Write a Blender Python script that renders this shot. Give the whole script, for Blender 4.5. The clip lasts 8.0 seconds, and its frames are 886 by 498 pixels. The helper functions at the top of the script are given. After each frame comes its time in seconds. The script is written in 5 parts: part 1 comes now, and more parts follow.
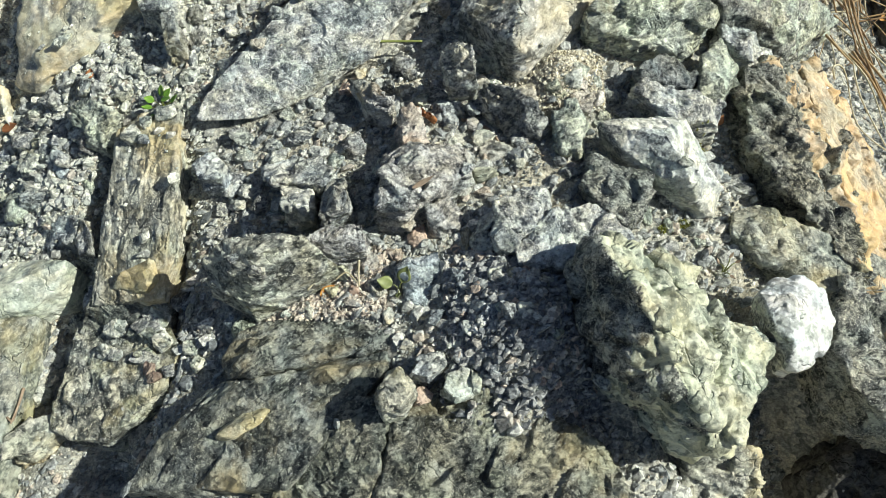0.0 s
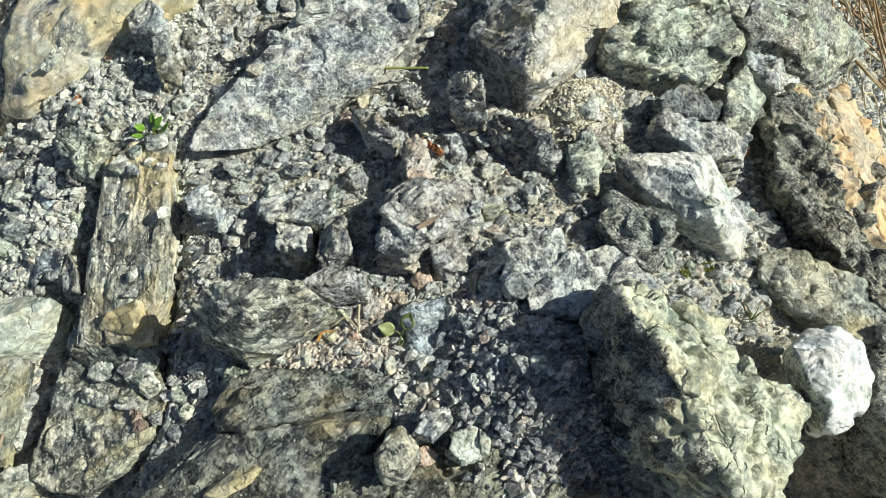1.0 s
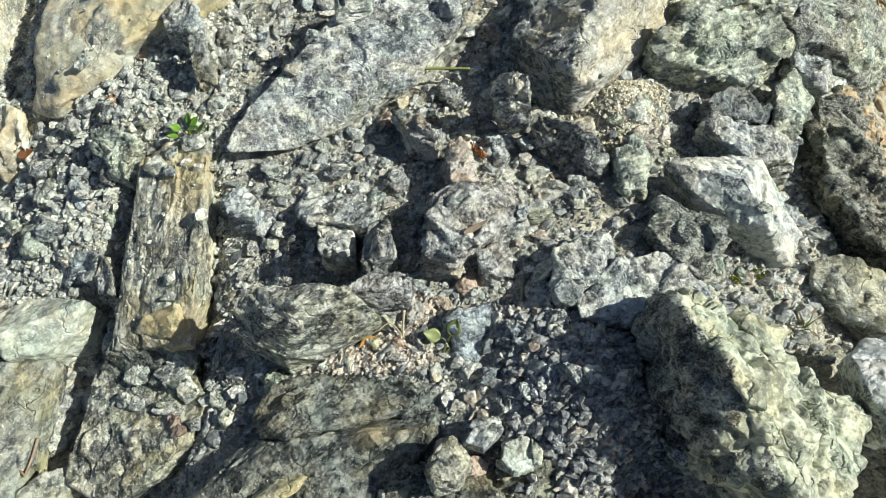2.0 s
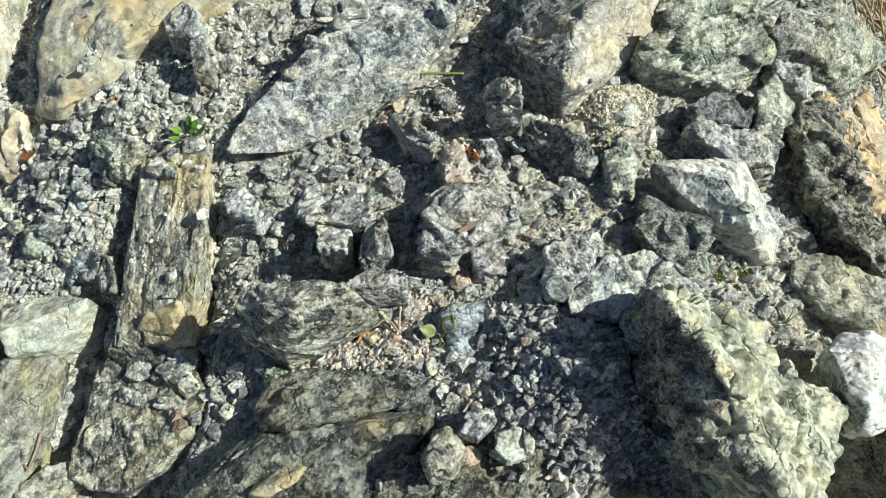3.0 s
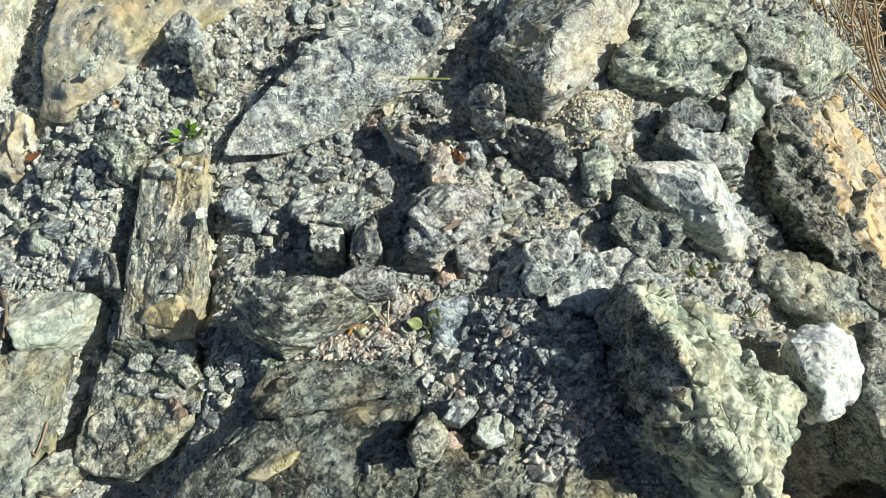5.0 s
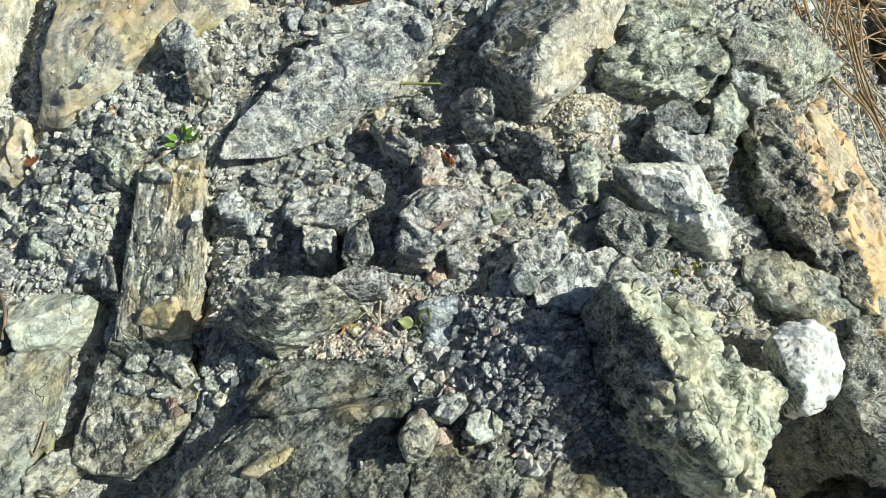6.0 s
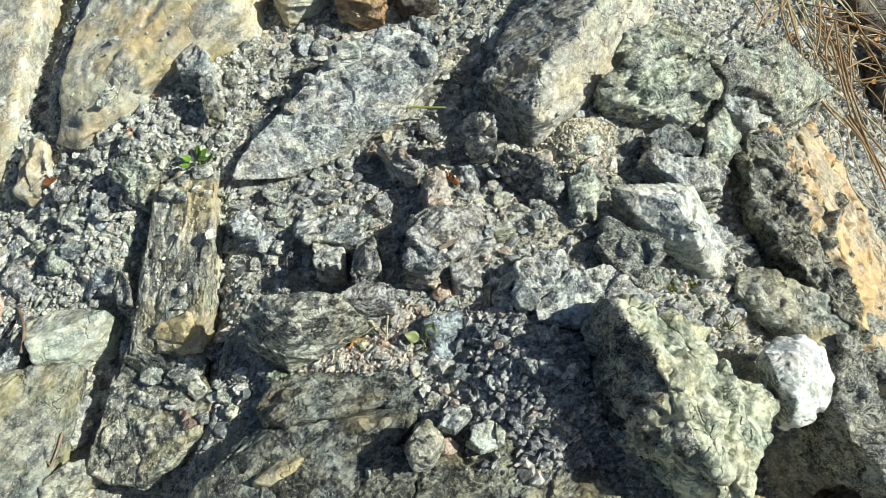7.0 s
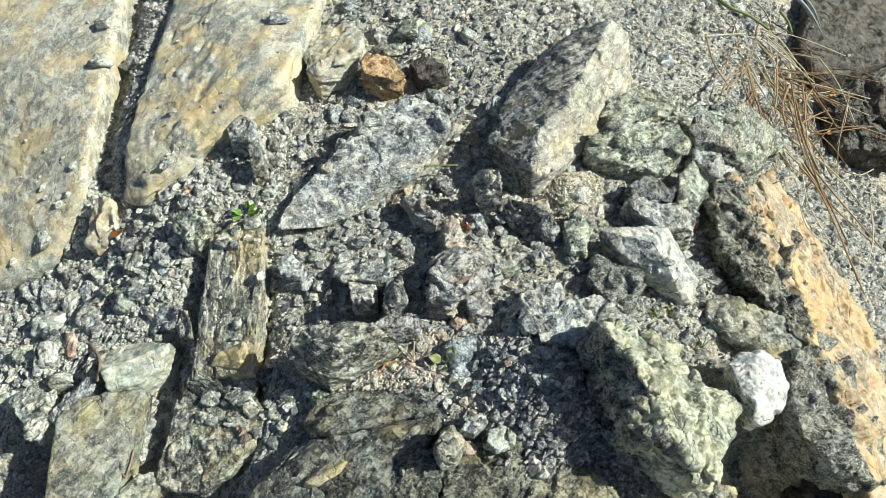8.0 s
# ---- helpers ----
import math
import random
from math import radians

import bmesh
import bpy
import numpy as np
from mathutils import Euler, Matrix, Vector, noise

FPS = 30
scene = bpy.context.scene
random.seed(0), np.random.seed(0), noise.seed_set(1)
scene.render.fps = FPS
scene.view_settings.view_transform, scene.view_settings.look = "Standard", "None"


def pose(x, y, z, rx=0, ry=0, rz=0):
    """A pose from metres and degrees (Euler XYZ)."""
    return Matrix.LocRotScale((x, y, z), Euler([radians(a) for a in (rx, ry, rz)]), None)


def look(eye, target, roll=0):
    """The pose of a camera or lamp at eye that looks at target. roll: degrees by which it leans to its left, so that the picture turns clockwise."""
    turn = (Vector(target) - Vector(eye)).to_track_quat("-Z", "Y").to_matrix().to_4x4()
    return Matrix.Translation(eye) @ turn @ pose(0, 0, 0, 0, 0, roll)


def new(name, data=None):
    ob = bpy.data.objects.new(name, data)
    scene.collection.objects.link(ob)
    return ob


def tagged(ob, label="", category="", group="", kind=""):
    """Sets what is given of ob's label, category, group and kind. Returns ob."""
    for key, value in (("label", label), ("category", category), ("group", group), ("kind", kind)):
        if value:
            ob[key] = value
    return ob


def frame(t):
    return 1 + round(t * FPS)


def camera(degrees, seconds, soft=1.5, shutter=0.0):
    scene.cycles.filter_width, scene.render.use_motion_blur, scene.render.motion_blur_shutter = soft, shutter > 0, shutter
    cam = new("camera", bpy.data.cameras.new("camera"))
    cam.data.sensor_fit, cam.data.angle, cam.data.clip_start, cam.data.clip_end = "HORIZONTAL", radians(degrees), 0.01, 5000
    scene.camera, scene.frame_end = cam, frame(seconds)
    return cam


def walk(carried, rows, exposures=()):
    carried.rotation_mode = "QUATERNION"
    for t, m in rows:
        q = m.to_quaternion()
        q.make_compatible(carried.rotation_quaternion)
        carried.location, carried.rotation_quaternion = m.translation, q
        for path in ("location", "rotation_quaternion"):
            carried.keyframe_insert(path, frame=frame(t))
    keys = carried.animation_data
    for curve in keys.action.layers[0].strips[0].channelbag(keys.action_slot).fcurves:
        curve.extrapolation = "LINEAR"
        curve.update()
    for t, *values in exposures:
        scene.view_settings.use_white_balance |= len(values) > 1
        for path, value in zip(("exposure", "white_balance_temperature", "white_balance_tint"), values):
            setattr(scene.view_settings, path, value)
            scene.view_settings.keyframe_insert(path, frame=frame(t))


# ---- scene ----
cam = camera(61.3, 8.0, soft=0.6)
PATH = [
    (0, (0.042, -0.082, 0.52), (-0.038, 0.799, -1.274), -4.5),
    (0.2, (0.0383, -0.0709, 0.4978), (-0.0557, 0.8017, -1.2993), -5.02),
    (0.3, (0.0307, -0.0673, 0.5031), (-0.0701, 0.8169, -1.288), -5.3),
    (0.5, (0.019, -0.056, 0.502), (-0.113, 0.842, -1.28), -6.8),
    (0.7, (0.0209, -0.046, 0.5032), (-0.0943, 0.8356, -1.2883), -6.13),
    (1, (0.04, -0.042, 0.497), (-0.056, 0.857, -1.287), -5.0),
    (1.2, (0.0432, -0.0326, 0.4979), (-0.05, 0.8567, -1.291), -5.1),
    (1.5, (0.044, -0.031, 0.495), (-0.049, 0.863, -1.292), -4.8),
    (1.8, (0.0257, -0.0371, 0.4936), (-0.1001, 0.8681, -1.2853), -6.39),
    (2, (0.009, -0.032, 0.493), (-0.094, 0.853, -1.297), -5.2),
    (2.2, (0.0039, -0.0313, 0.4904), (-0.0781, 0.858, -1.2991), -3.72),
    (3.3, (0.01, -0.048, 0.511), (-0.063, 0.852, -1.273), -3.4),
    (3.5, (0.013, -0.044, 0.511), (-0.053, 0.854, -1.276), -2.8),
    (3.7, (0.0141, -0.0443, 0.5178), (-0.0487, 0.8549, -1.2676), -2.68),
    (4, (0.016, -0.046, 0.517), (-0.056, 0.849, -1.27), -3.4),
    (4.3, (0.0136, -0.0526, 0.527), (-0.0684, 0.8469, -1.2574), -3.87),
    (4.5, (0.011, -0.056, 0.53), (-0.069, 0.843, -1.255), -3.6),
    (4.7, (0.0084, -0.0564, 0.5347), (-0.0622, 0.8391, -1.2522), -3.19),
    (5, (0.016, -0.058, 0.535), (-0.053, 0.833, -1.254), -3.2),
    (5.2, (0.023, -0.059, 0.536), (-0.041, 0.828, -1.255), -3.2),
    (6.3, (0.023, -0.071, 0.546), (-0.043, 0.84, -1.233), -3.2),
    (6.5, (0.028, -0.074, 0.55), (-0.026, 0.841, -1.228), -2.6),
    (6.8, (0.0273, -0.0799, 0.5678), (-0.0538, 0.8707, -1.1899), -3.79),
    (7, (0.02, -0.079, 0.565), (-0.047, 0.87, -1.194), -3.0),
    (7.2, (0.0176, -0.0865, 0.5702), (-0.065, 0.8867, -1.1751), -3.85),
    (7.5, (0.02, -0.096, 0.589), (-0.061, 0.898, -1.145), -4.2),
    (7.7, (0.0182, -0.1024, 0.609), (-0.0404, 0.8972, -1.1223), -3.43),
    (7.9, (0.0098, -0.1315, 0.6507), (-0.0233, 0.906, -1.0588), -1.91),
    (8, (0.008, -0.141, 0.667), (-0.058, 0.905, -1.036), -3.7),
]
walk(cam, [(t, look(eye, target, roll)) for t, eye, target, roll in PATH])

# ---- world and sun ----
SUN_AZ, SUN_EL = -1.0, 41.0      # degrees: direction towards the sun, counted from +x to +y; height over the horizon
scene.view_settings.exposure = 0.375
world = bpy.data.worlds.new("sky")
scene.world = world
world.use_nodes = True
sky = world.node_tree.nodes.new("ShaderNodeTexSky")
sky.sky_type, sky.sun_disc = "NISHITA", False
sky.sun_elevation, sky.sun_rotation = radians(SUN_EL), radians(90 - SUN_AZ)
background = world.node_tree.nodes["Background"]
background.inputs["Strength"].default_value = 0.05
world.node_tree.links.new(sky.outputs["Color"], background.inputs["Color"])
lamp = bpy.data.lights.new("sun", "SUN")
lamp.energy, lamp.angle, lamp.color = 5.0, radians(0.55), (0.965, 0.975, 0.872)
sun = new("sun", lamp)
sun.matrix_world = look((3 * math.cos(radians(SUN_AZ)), 3 * math.sin(radians(SUN_AZ)), 3 * math.tan(radians(SUN_EL))), (0, 0, 0))

# ---- materials ----
MATS = {}


class Nodes:
    """Short hand for building a node material."""

    def __init__(self, name):
        self.mat = bpy.data.materials.new(name)
        self.mat.use_nodes = True
        self.tree = self.mat.node_tree
        self.bsdf = self.tree.nodes["Principled BSDF"]

    def add(self, kind, inputs=(), **settings):
        node = self.tree.nodes.new(kind)
        if kind == "ShaderNodeMix":
            node.data_type = "RGBA"
        for key, value in settings.items():
            if key == "blend":
                node.blend_type = value
            elif key == "op":
                node.operation = value
        for key, value in dict(inputs).items():
            self.put(node.inputs[key], value)
        return node

    def put(self, socket, value):
        if isinstance(value, bpy.types.NodeSocket):
            self.tree.links.new(value, socket)
        elif isinstance(value, bpy.types.Node):
            self.tree.links.new(value.outputs[0], socket)
        else:
            socket.default_value = value

    def noise(self, vec, scale, detail=5.0, rough=0.6, distort=0.0):
        n = self.add("ShaderNodeTexNoise", {"Vector": vec, "Scale": scale, "Detail": detail, "Roughness": rough, "Distortion": distort})
        return n.outputs["Fac"]

    def ramp(self, fac, *stops):
        n = self.add("ShaderNodeValToRGB", {"Fac": fac})
        e = n.color_ramp.elements
        while len(e) < len(stops):
            e.new(0.5)
        for el, (pos, col) in zip(e, stops):
            el.position = pos
            el.color = (*col, 1) if len(col) == 3 else col
        return n.outputs["Color"]

    def step(self, fac, lo, hi):
        n = self.add("ShaderNodeMapRange", {"Value": fac, "From Min": lo, "From Max": hi})
        return n.outputs["Result"]

    def mix(self, fac, a, b, blend="MIX"):
        n = self.add("ShaderNodeMix", blend=blend)
        for i, v in ((0, fac), (6, a), (7, b)):
            self.put(n.inputs[i], (*v, 1) if isinstance(v, tuple) and len(v) == 3 else v)
        return n.outputs[2]

    def facets(self, vec, scale, stretch):
        """A mosaic of small broken faces: the height of each cell's own tilted plane, in metres, and a random tone per cell."""
        warp = self.add("ShaderNodeTexNoise", {"Vector": vec, "Scale": 0.5 * scale, "Detail": 2.0}).outputs["Color"]
        moved = self.add("ShaderNodeVectorMath", {0: vec, 1: self.add("ShaderNodeVectorMath", {0: warp, 1: (0.9 / scale,) * 3}, op="MULTIPLY").outputs[0]}, op="ADD").outputs[0]
        cell = self.add("ShaderNodeTexVoronoi", {"Vector": moved, "Scale": scale})
        way = self.add("ShaderNodeVectorMath", {0: moved, 1: cell.outputs["Position"]}, op="SUBTRACT").outputs[0]
        tilt = self.add("ShaderNodeVectorMath", {0: cell.outputs["Color"], 1: (0.5, 0.5, 0.5)}, op="SUBTRACT").outputs[0]
        plane = self.add("ShaderNodeVectorMath", {0: way, 1: tilt}, op="DOT_PRODUCT").outputs["Value"]
        return plane, self.add("ShaderNodeSeparateColor", {0: cell.outputs["Color"]}).outputs[1]

    def math(self, op, a, b):
        n = self.add("ShaderNodeMath", op=op)
        self.put(n.inputs[0], a)
        self.put(n.inputs[1], b)
        return n.outputs[0]


def rock_material(key, dark, mid, light, stain=(0.3, 0.2, 0.08), stain_at=0.75, grain=1.0, layers=0.5, turn=None, relief=1.0, flecks=0.5, gloss=0.56, hue=0.32, crackle=1.0):
    """Broken schist: mineral mottling, thin layers, fine flecks, rusty stains; sizes in metres."""
    k = Nodes("rock_" + key)
    mid, light = tuple(0.9 * c for c in mid), tuple(min(0.86, 1.1 * c) for c in light)
    coord = k.add("ShaderNodeTexCoord").outputs["Object"]
    own = k.add("ShaderNodeObjectInfo").outputs["Random"]
    shift = k.add("ShaderNodeCombineXYZ", {"X": k.math("MULTIPLY", own, 7.0), "Y": k.math("MULTIPLY", own, 3.0), "Z": own})
    vec = k.add("ShaderNodeVectorMath", {0: coord, 1: shift.outputs[0]}, op="ADD").outputs[0]
    angle = k.add("ShaderNodeCombineXYZ", {"X": 0.5, "Y": 0.4, "Z": k.math("MULTIPLY", own, 40.0)}).outputs[0] if turn is None else (0, 0, radians(-turn))
    turned = k.add("ShaderNodeMapping", {"Vector": vec, "Rotation": angle}).outputs[0]
    aligned = k.add("ShaderNodeMapping", {"Vector": turned, "Scale": (0.32, 1.7, 2.4)}).outputs[0]
    wide = k.noise(vec, 38 * grain, 4, 0.6, 0.5)
    seam = k.noise(aligned, 60 * grain, 6, 0.7, 0.8)
    fine = k.noise(vec, 330 * grain, 5, 0.75)
    chips, chip_tone = k.facets(vec, 130 * grain, layers)
    grains, grain_tone = k.facets(vec, 400 * grain, layers)
    body = k.math("ADD", k.math("MULTIPLY", wide, 1.0 - layers), k.math("MULTIPLY", seam, layers))
    sheets = k.noise(k.add("ShaderNodeMapping", {"Vector": turned, "Scale": (0.14, 1.5, 2.6)}).outputs[0], 170 * grain, 4, 0.65, 0.6)
    crack = k.add("ShaderNodeTexVoronoi", {"Vector": k.add("ShaderNodeVectorMath", {0: turned, 1: k.add("ShaderNodeVectorMath", {0: k.add("ShaderNodeTexNoise", {"Vector": vec, "Scale": 70.0, "Detail": 4.0}).outputs["Color"], 1: (0.022,) * 3}, op="MULTIPLY").outputs[0]}, op="ADD").outputs[0], "Scale": 34 * grain})
    crack.feature = "DISTANCE_TO_EDGE"
    cracks = k.math("MULTIPLY", k.step(crack.outputs["Distance"], 0.035, 0.005), k.step(k.noise(vec, 30, 2), 0.46, 0.56))
    colour = k.ramp(body, (0.41, tuple(0.7 * d + 0.3 * m for d, m in zip(dark, mid))), (0.49, mid), (0.575, tuple(0.15 * m + 0.85 * l for l, m in zip(light, mid))))
    # marbling: charcoal and pale minerals folded through one another
    folded = k.add("ShaderNodeMapping", {"Vector": turned, "Scale": (0.8, 1.1, 1.2)}).outputs[0]
    marble = k.noise(folded, 84 * grain, 8, 0.64, 0.7)
    colour = k.mix(k.math("MULTIPLY", k.step(marble, 0.475, 0.40), 0.75), colour, dark)
    colour = k.mix(k.math("MULTIPLY", k.step(marble, 0.52, 0.60), 0.75), colour, light)
    tone = k.math("ADD", k.math("MULTIPLY", k.math("ADD", chip_tone, grain_tone), 0.22), k.math("ADD", k.math("MULTIPLY", fine, 0.9), -0.17))
    colour = k.mix(k.math("MULTIPLY", k.step(tone, 0.5, 0.70), 0.62), colour, light)
    colour = k.mix(k.math("MULTIPLY", k.step(tone, 0.47, 0.29), 0.66), colour, dark)
    colour = k.mix(k.math("MULTIPLY", k.step(sheets, 0.47, 0.36), 0.35 * layers + 0.05), colour, dark)
    colour = k.mix(k.math("MULTIPLY", k.step(sheets, 0.55, 0.66), 0.35 * layers + 0.05), colour, light)
    # scratches and pale veins
    vein = k.add("ShaderNodeTexVoronoi", {"Vector": k.add("ShaderNodeMapping", {"Vector": aligned, "Scale": (1.0, 0.45, 0.35)}).outputs[0], "Scale": 42 * grain})
    vein.feature = "DISTANCE_TO_EDGE"
    veins = k.math("MULTIPLY", k.step(vein.outputs["Distance"], 0.035, 0.0), k.step(k.noise(vec, 33, 2), 0.5, 0.62))
    colour = k.mix(k.math("MULTIPLY", veins, 0.45), colour, light)
    hair = k.add("ShaderNodeTexVoronoi", {"Vector": k.add("ShaderNodeMapping", {"Vector": turned, "Scale": (0.35, 1.0, 1.0)}).outputs[0], "Scale": 120 * grain})
    hair.feature = "DISTANCE_TO_EDGE"
    hairs = k.math("MULTIPLY", k.step(hair.outputs["Distance"], 0.045, 0.0), k.step(k.noise(vec, 90, 3), 0.48, 0.62))
    colour = k.mix(k.math("MULTIPLY", hairs, 0.22), colour, light)
    spots = k.noise(vec, 620 * grain, 2, 0.5)
    colour = k.mix(k.math("MULTIPLY", k.step(spots, 0.585, 0.66), 0.8 * flecks), colour, tuple(min(1, 1.25 * c + 0.05) for c in light))
    colour = k.mix(k.math("MULTIPLY", k.step(spots, 0.36, 0.28), 0.8 * flecks), colour, tuple(0.45 * c for c in dark))
    rust = k.step(k.noise(vec, 15, 5, 0.6, 0.6), stain_at - 0.13, stain_at + 0.05)
    colour = k.mix(k.math("MULTIPLY", rust, 0.8), colour, k.mix(fine, stain, tuple(min(1, 1.7 * c) for c in stain)))
    # weathering: greenish, bluish and warm patches
    colour = k.mix(hue, colour, k.ramp(k.noise(vec, 26, 3, 0.55, 0.4), (0.38, (0.84, 1.0, 0.96)), (0.5, (1.0, 1.0, 1.0)), (0.62, (1.16, 1.02, 0.78))), "MULTIPLY")
    colour = k.mix(hue, colour, k.ramp(k.noise(vec, 44, 3, 0.55, 0.4), (0.40, (0.88, 0.98, 1.12)), (0.5, (1.0, 1.0, 1.0)), (0.60, (1.05, 1.05, 0.90))), "MULTIPLY")
    k.put(k.bsdf.inputs["Base Color"], colour)
    k.put(k.bsdf.inputs["Roughness"], k.add("ShaderNodeMapRange", {"Value": fine, "To Min": gloss - 0.18, "To Max": gloss + 0.2}).outputs[0])
    k.bsdf.inputs["Specular IOR Level"].default_value = 0.45
    height = k.math("ADD", k.math("ADD", k.math("MULTIPLY", chips, 1.7 * relief), k.math("MULTIPLY", grains, 1.1 * relief)),
                    k.math("ADD", k.math("ADD", k.math("ADD", k.math("MULTIPLY", seam, 0.0026 * relief), k.math("MULTIPLY", marble, 0.0016 * relief)), k.math("ADD", k.math("MULTIPLY", sheets, (0.0003 + 0.0014 * layers) * relief), k.math("MULTIPLY", cracks, -0.0016 * crackle))), k.math("MULTIPLY", k.noise(vec, 420, 5, 0.7), 0.0022 * relief)))
    bump = k.add("ShaderNodeBump", {"Strength": 1.0, "Distance": 1.0, "Height": height})
    k.put(k.bsdf.inputs["Normal"], bump)
    MATS[key] = k.mat


OCHRE = (0.42, 0.36, 0.21)
rock_material("ochre", (0.20, 0.205, 0.19), (0.40, 0.395, 0.335), (0.62, 0.60, 0.50), (0.48, 0.38, 0.21), 0.60, 0.8, 0.15, 80, relief=0.16, flecks=0.7, crackle=0.25)
rock_material("ochrepatch", (0.20, 0.18, 0.12), (0.40, 0.36, 0.235), (0.58, 0.54, 0.39), (0.46, 0.36, 0.18), 0.60, 1.0, 0.5, 28, relief=0.5, flecks=0.4)
rock_material("strip", (0.07, 0.076, 0.068), (0.255, 0.256, 0.222), (0.54, 0.53, 0.44), (0.48, 0.39, 0.22), 0.61, 0.9, 0.2, 78, 0.6, 0.6)
rock_material("slatebrown", (0.020, 0.025, 0.023), (0.088, 0.096, 0.083), (0.42, 0.42, 0.34), (0.38, 0.32, 0.19), 0.66, 0.9, 0.5, 28, 1.2, 0.5)
rock_material("slab", (0.02, 0.026, 0.028), (0.072, 0.082, 0.08), (0.34, 0.355, 0.305), (0.36, 0.31, 0.19), 0.67, 0.9, 0.5, 40, 0.9, 0.6)
rock_material("worn", (0.05, 0.06, 0.058), (0.18, 0.192, 0.17), (0.40, 0.40, 0.33), (0.40, 0.35, 0.19), 0.63, 0.9, 0.45, 60, 0.5, 0.5)
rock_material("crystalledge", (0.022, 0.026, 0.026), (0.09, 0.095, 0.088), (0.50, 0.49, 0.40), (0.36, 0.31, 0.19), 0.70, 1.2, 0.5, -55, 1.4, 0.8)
rock_material("shoulder", (0.06, 0.072, 0.068), (0.24, 0.26, 0.235), (0.60, 0.60, 0.50), (0.46, 0.40, 0.24), 0.60, 0.9, 0.5, None, 1.1)
rock_material("paleledge", (0.24, 0.26, 0.22), (0.50, 0.515, 0.42), (0.66, 0.67, 0.55), (0.50, 0.45, 0.27), 0.72, 0.8, 0.3, 20, relief=0.25, flecks=0.4, crackle=0.5)
rock_material("veined", (0.03, 0.036, 0.036), (0.17, 0.18, 0.165), (0.66, 0.66, 0.56), (0.42, 0.38, 0.22), 0.66, 0.9, 0.45, None, 1.1, 0.7)
rock_material("darkslate", (0.03, 0.034, 0.04), (0.10, 0.11, 0.115), (0.38, 0.40, 0.38), OCHRE, 0.78, 1.1, 0.85, None, 1.2, 0.3)
rock_material("slate", (0.04, 0.046, 0.052), (0.185, 0.198, 0.203), (0.62, 0.63, 0.59), (0.40, 0.35, 0.20), 0.70, 1.0, 0.6, None, 1.3)
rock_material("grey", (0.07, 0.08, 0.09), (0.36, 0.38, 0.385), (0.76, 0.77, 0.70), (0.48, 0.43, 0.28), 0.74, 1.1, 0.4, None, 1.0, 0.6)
rock_material("bluegrey", (0.06, 0.075, 0.095), (0.28, 0.32, 0.35), (0.66, 0.70, 0.69), (0.42, 0.38, 0.26), 0.80, 1.0, 0.5, None, 1.1, 0.6)
rock_material("crumble", (0.06, 0.062, 0.065), (0.38, 0.38, 0.375), (0.76, 0.75, 0.70), (0.46, 0.38, 0.26), 0.68, 1.2, 0.4, relief=1.5)
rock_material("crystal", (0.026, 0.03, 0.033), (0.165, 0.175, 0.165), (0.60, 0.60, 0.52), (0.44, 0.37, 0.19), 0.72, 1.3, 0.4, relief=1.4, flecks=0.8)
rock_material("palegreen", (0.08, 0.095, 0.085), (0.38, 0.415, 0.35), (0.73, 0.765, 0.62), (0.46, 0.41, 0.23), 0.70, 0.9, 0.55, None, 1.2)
rock_material("pale", (0.16, 0.18, 0.155), (0.52, 0.54, 0.47), (0.78, 0.79, 0.68), (0.50, 0.44, 0.25), 0.70, 0.9, 0.4, relief=0.8)
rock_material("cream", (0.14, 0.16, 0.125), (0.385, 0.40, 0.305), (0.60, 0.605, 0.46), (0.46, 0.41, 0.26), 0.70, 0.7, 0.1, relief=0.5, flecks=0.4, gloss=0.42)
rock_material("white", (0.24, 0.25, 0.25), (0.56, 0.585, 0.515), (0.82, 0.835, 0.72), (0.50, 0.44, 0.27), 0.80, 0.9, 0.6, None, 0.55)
rock_material("brightwhite", (0.30, 0.31, 0.30), (0.66, 0.665, 0.64), (0.80, 0.80, 0.77), (0.52, 0.43, 0.24), 0.76, 0.8, 0.3, relief=0.5, flecks=0.25, gloss=0.5)
rock_material("tanrock", (0.26, 0.25, 0.21), (0.49, 0.465, 0.39), (0.66, 0.63, 0.54), (0.48, 0.41, 0.26), 0.68, 1.0, 0.5, None, 0.6, 0.5)
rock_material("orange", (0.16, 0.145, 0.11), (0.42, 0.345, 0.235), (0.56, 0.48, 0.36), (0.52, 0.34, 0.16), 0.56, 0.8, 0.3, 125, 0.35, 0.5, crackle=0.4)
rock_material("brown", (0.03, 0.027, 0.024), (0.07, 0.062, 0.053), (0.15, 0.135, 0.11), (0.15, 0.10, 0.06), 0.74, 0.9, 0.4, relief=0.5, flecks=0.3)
rock_material("pink", (0.22, 0.19, 0.17), (0.48, 0.42, 0.37), (0.74, 0.66, 0.58), (0.50, 0.33, 0.20), 0.60, 1.2, 0.4)
rock_material("pinkstone", (0.34, 0.24, 0.19), (0.56, 0.40, 0.31), (0.72, 0.56, 0.45), (0.50, 0.28, 0.16), 0.68, 1.0, 0.3, flecks=0.3, relief=0.7)
rock_material("brownpink", (0.18, 0.12, 0.10), (0.30, 0.21, 0.17), (0.42, 0.32, 0.26), (0.30, 0.18, 0.10), 0.7, 1.0, 0.3, flecks=0.3, relief=0.7)
rock_material("orangestone", (0.34, 0.20, 0.10), (0.58, 0.36, 0.19), (0.72, 0.52, 0.32), (0.55, 0.24, 0.07), 0.64, 1.2, 0.4, relief=1.0, flecks=0.3)
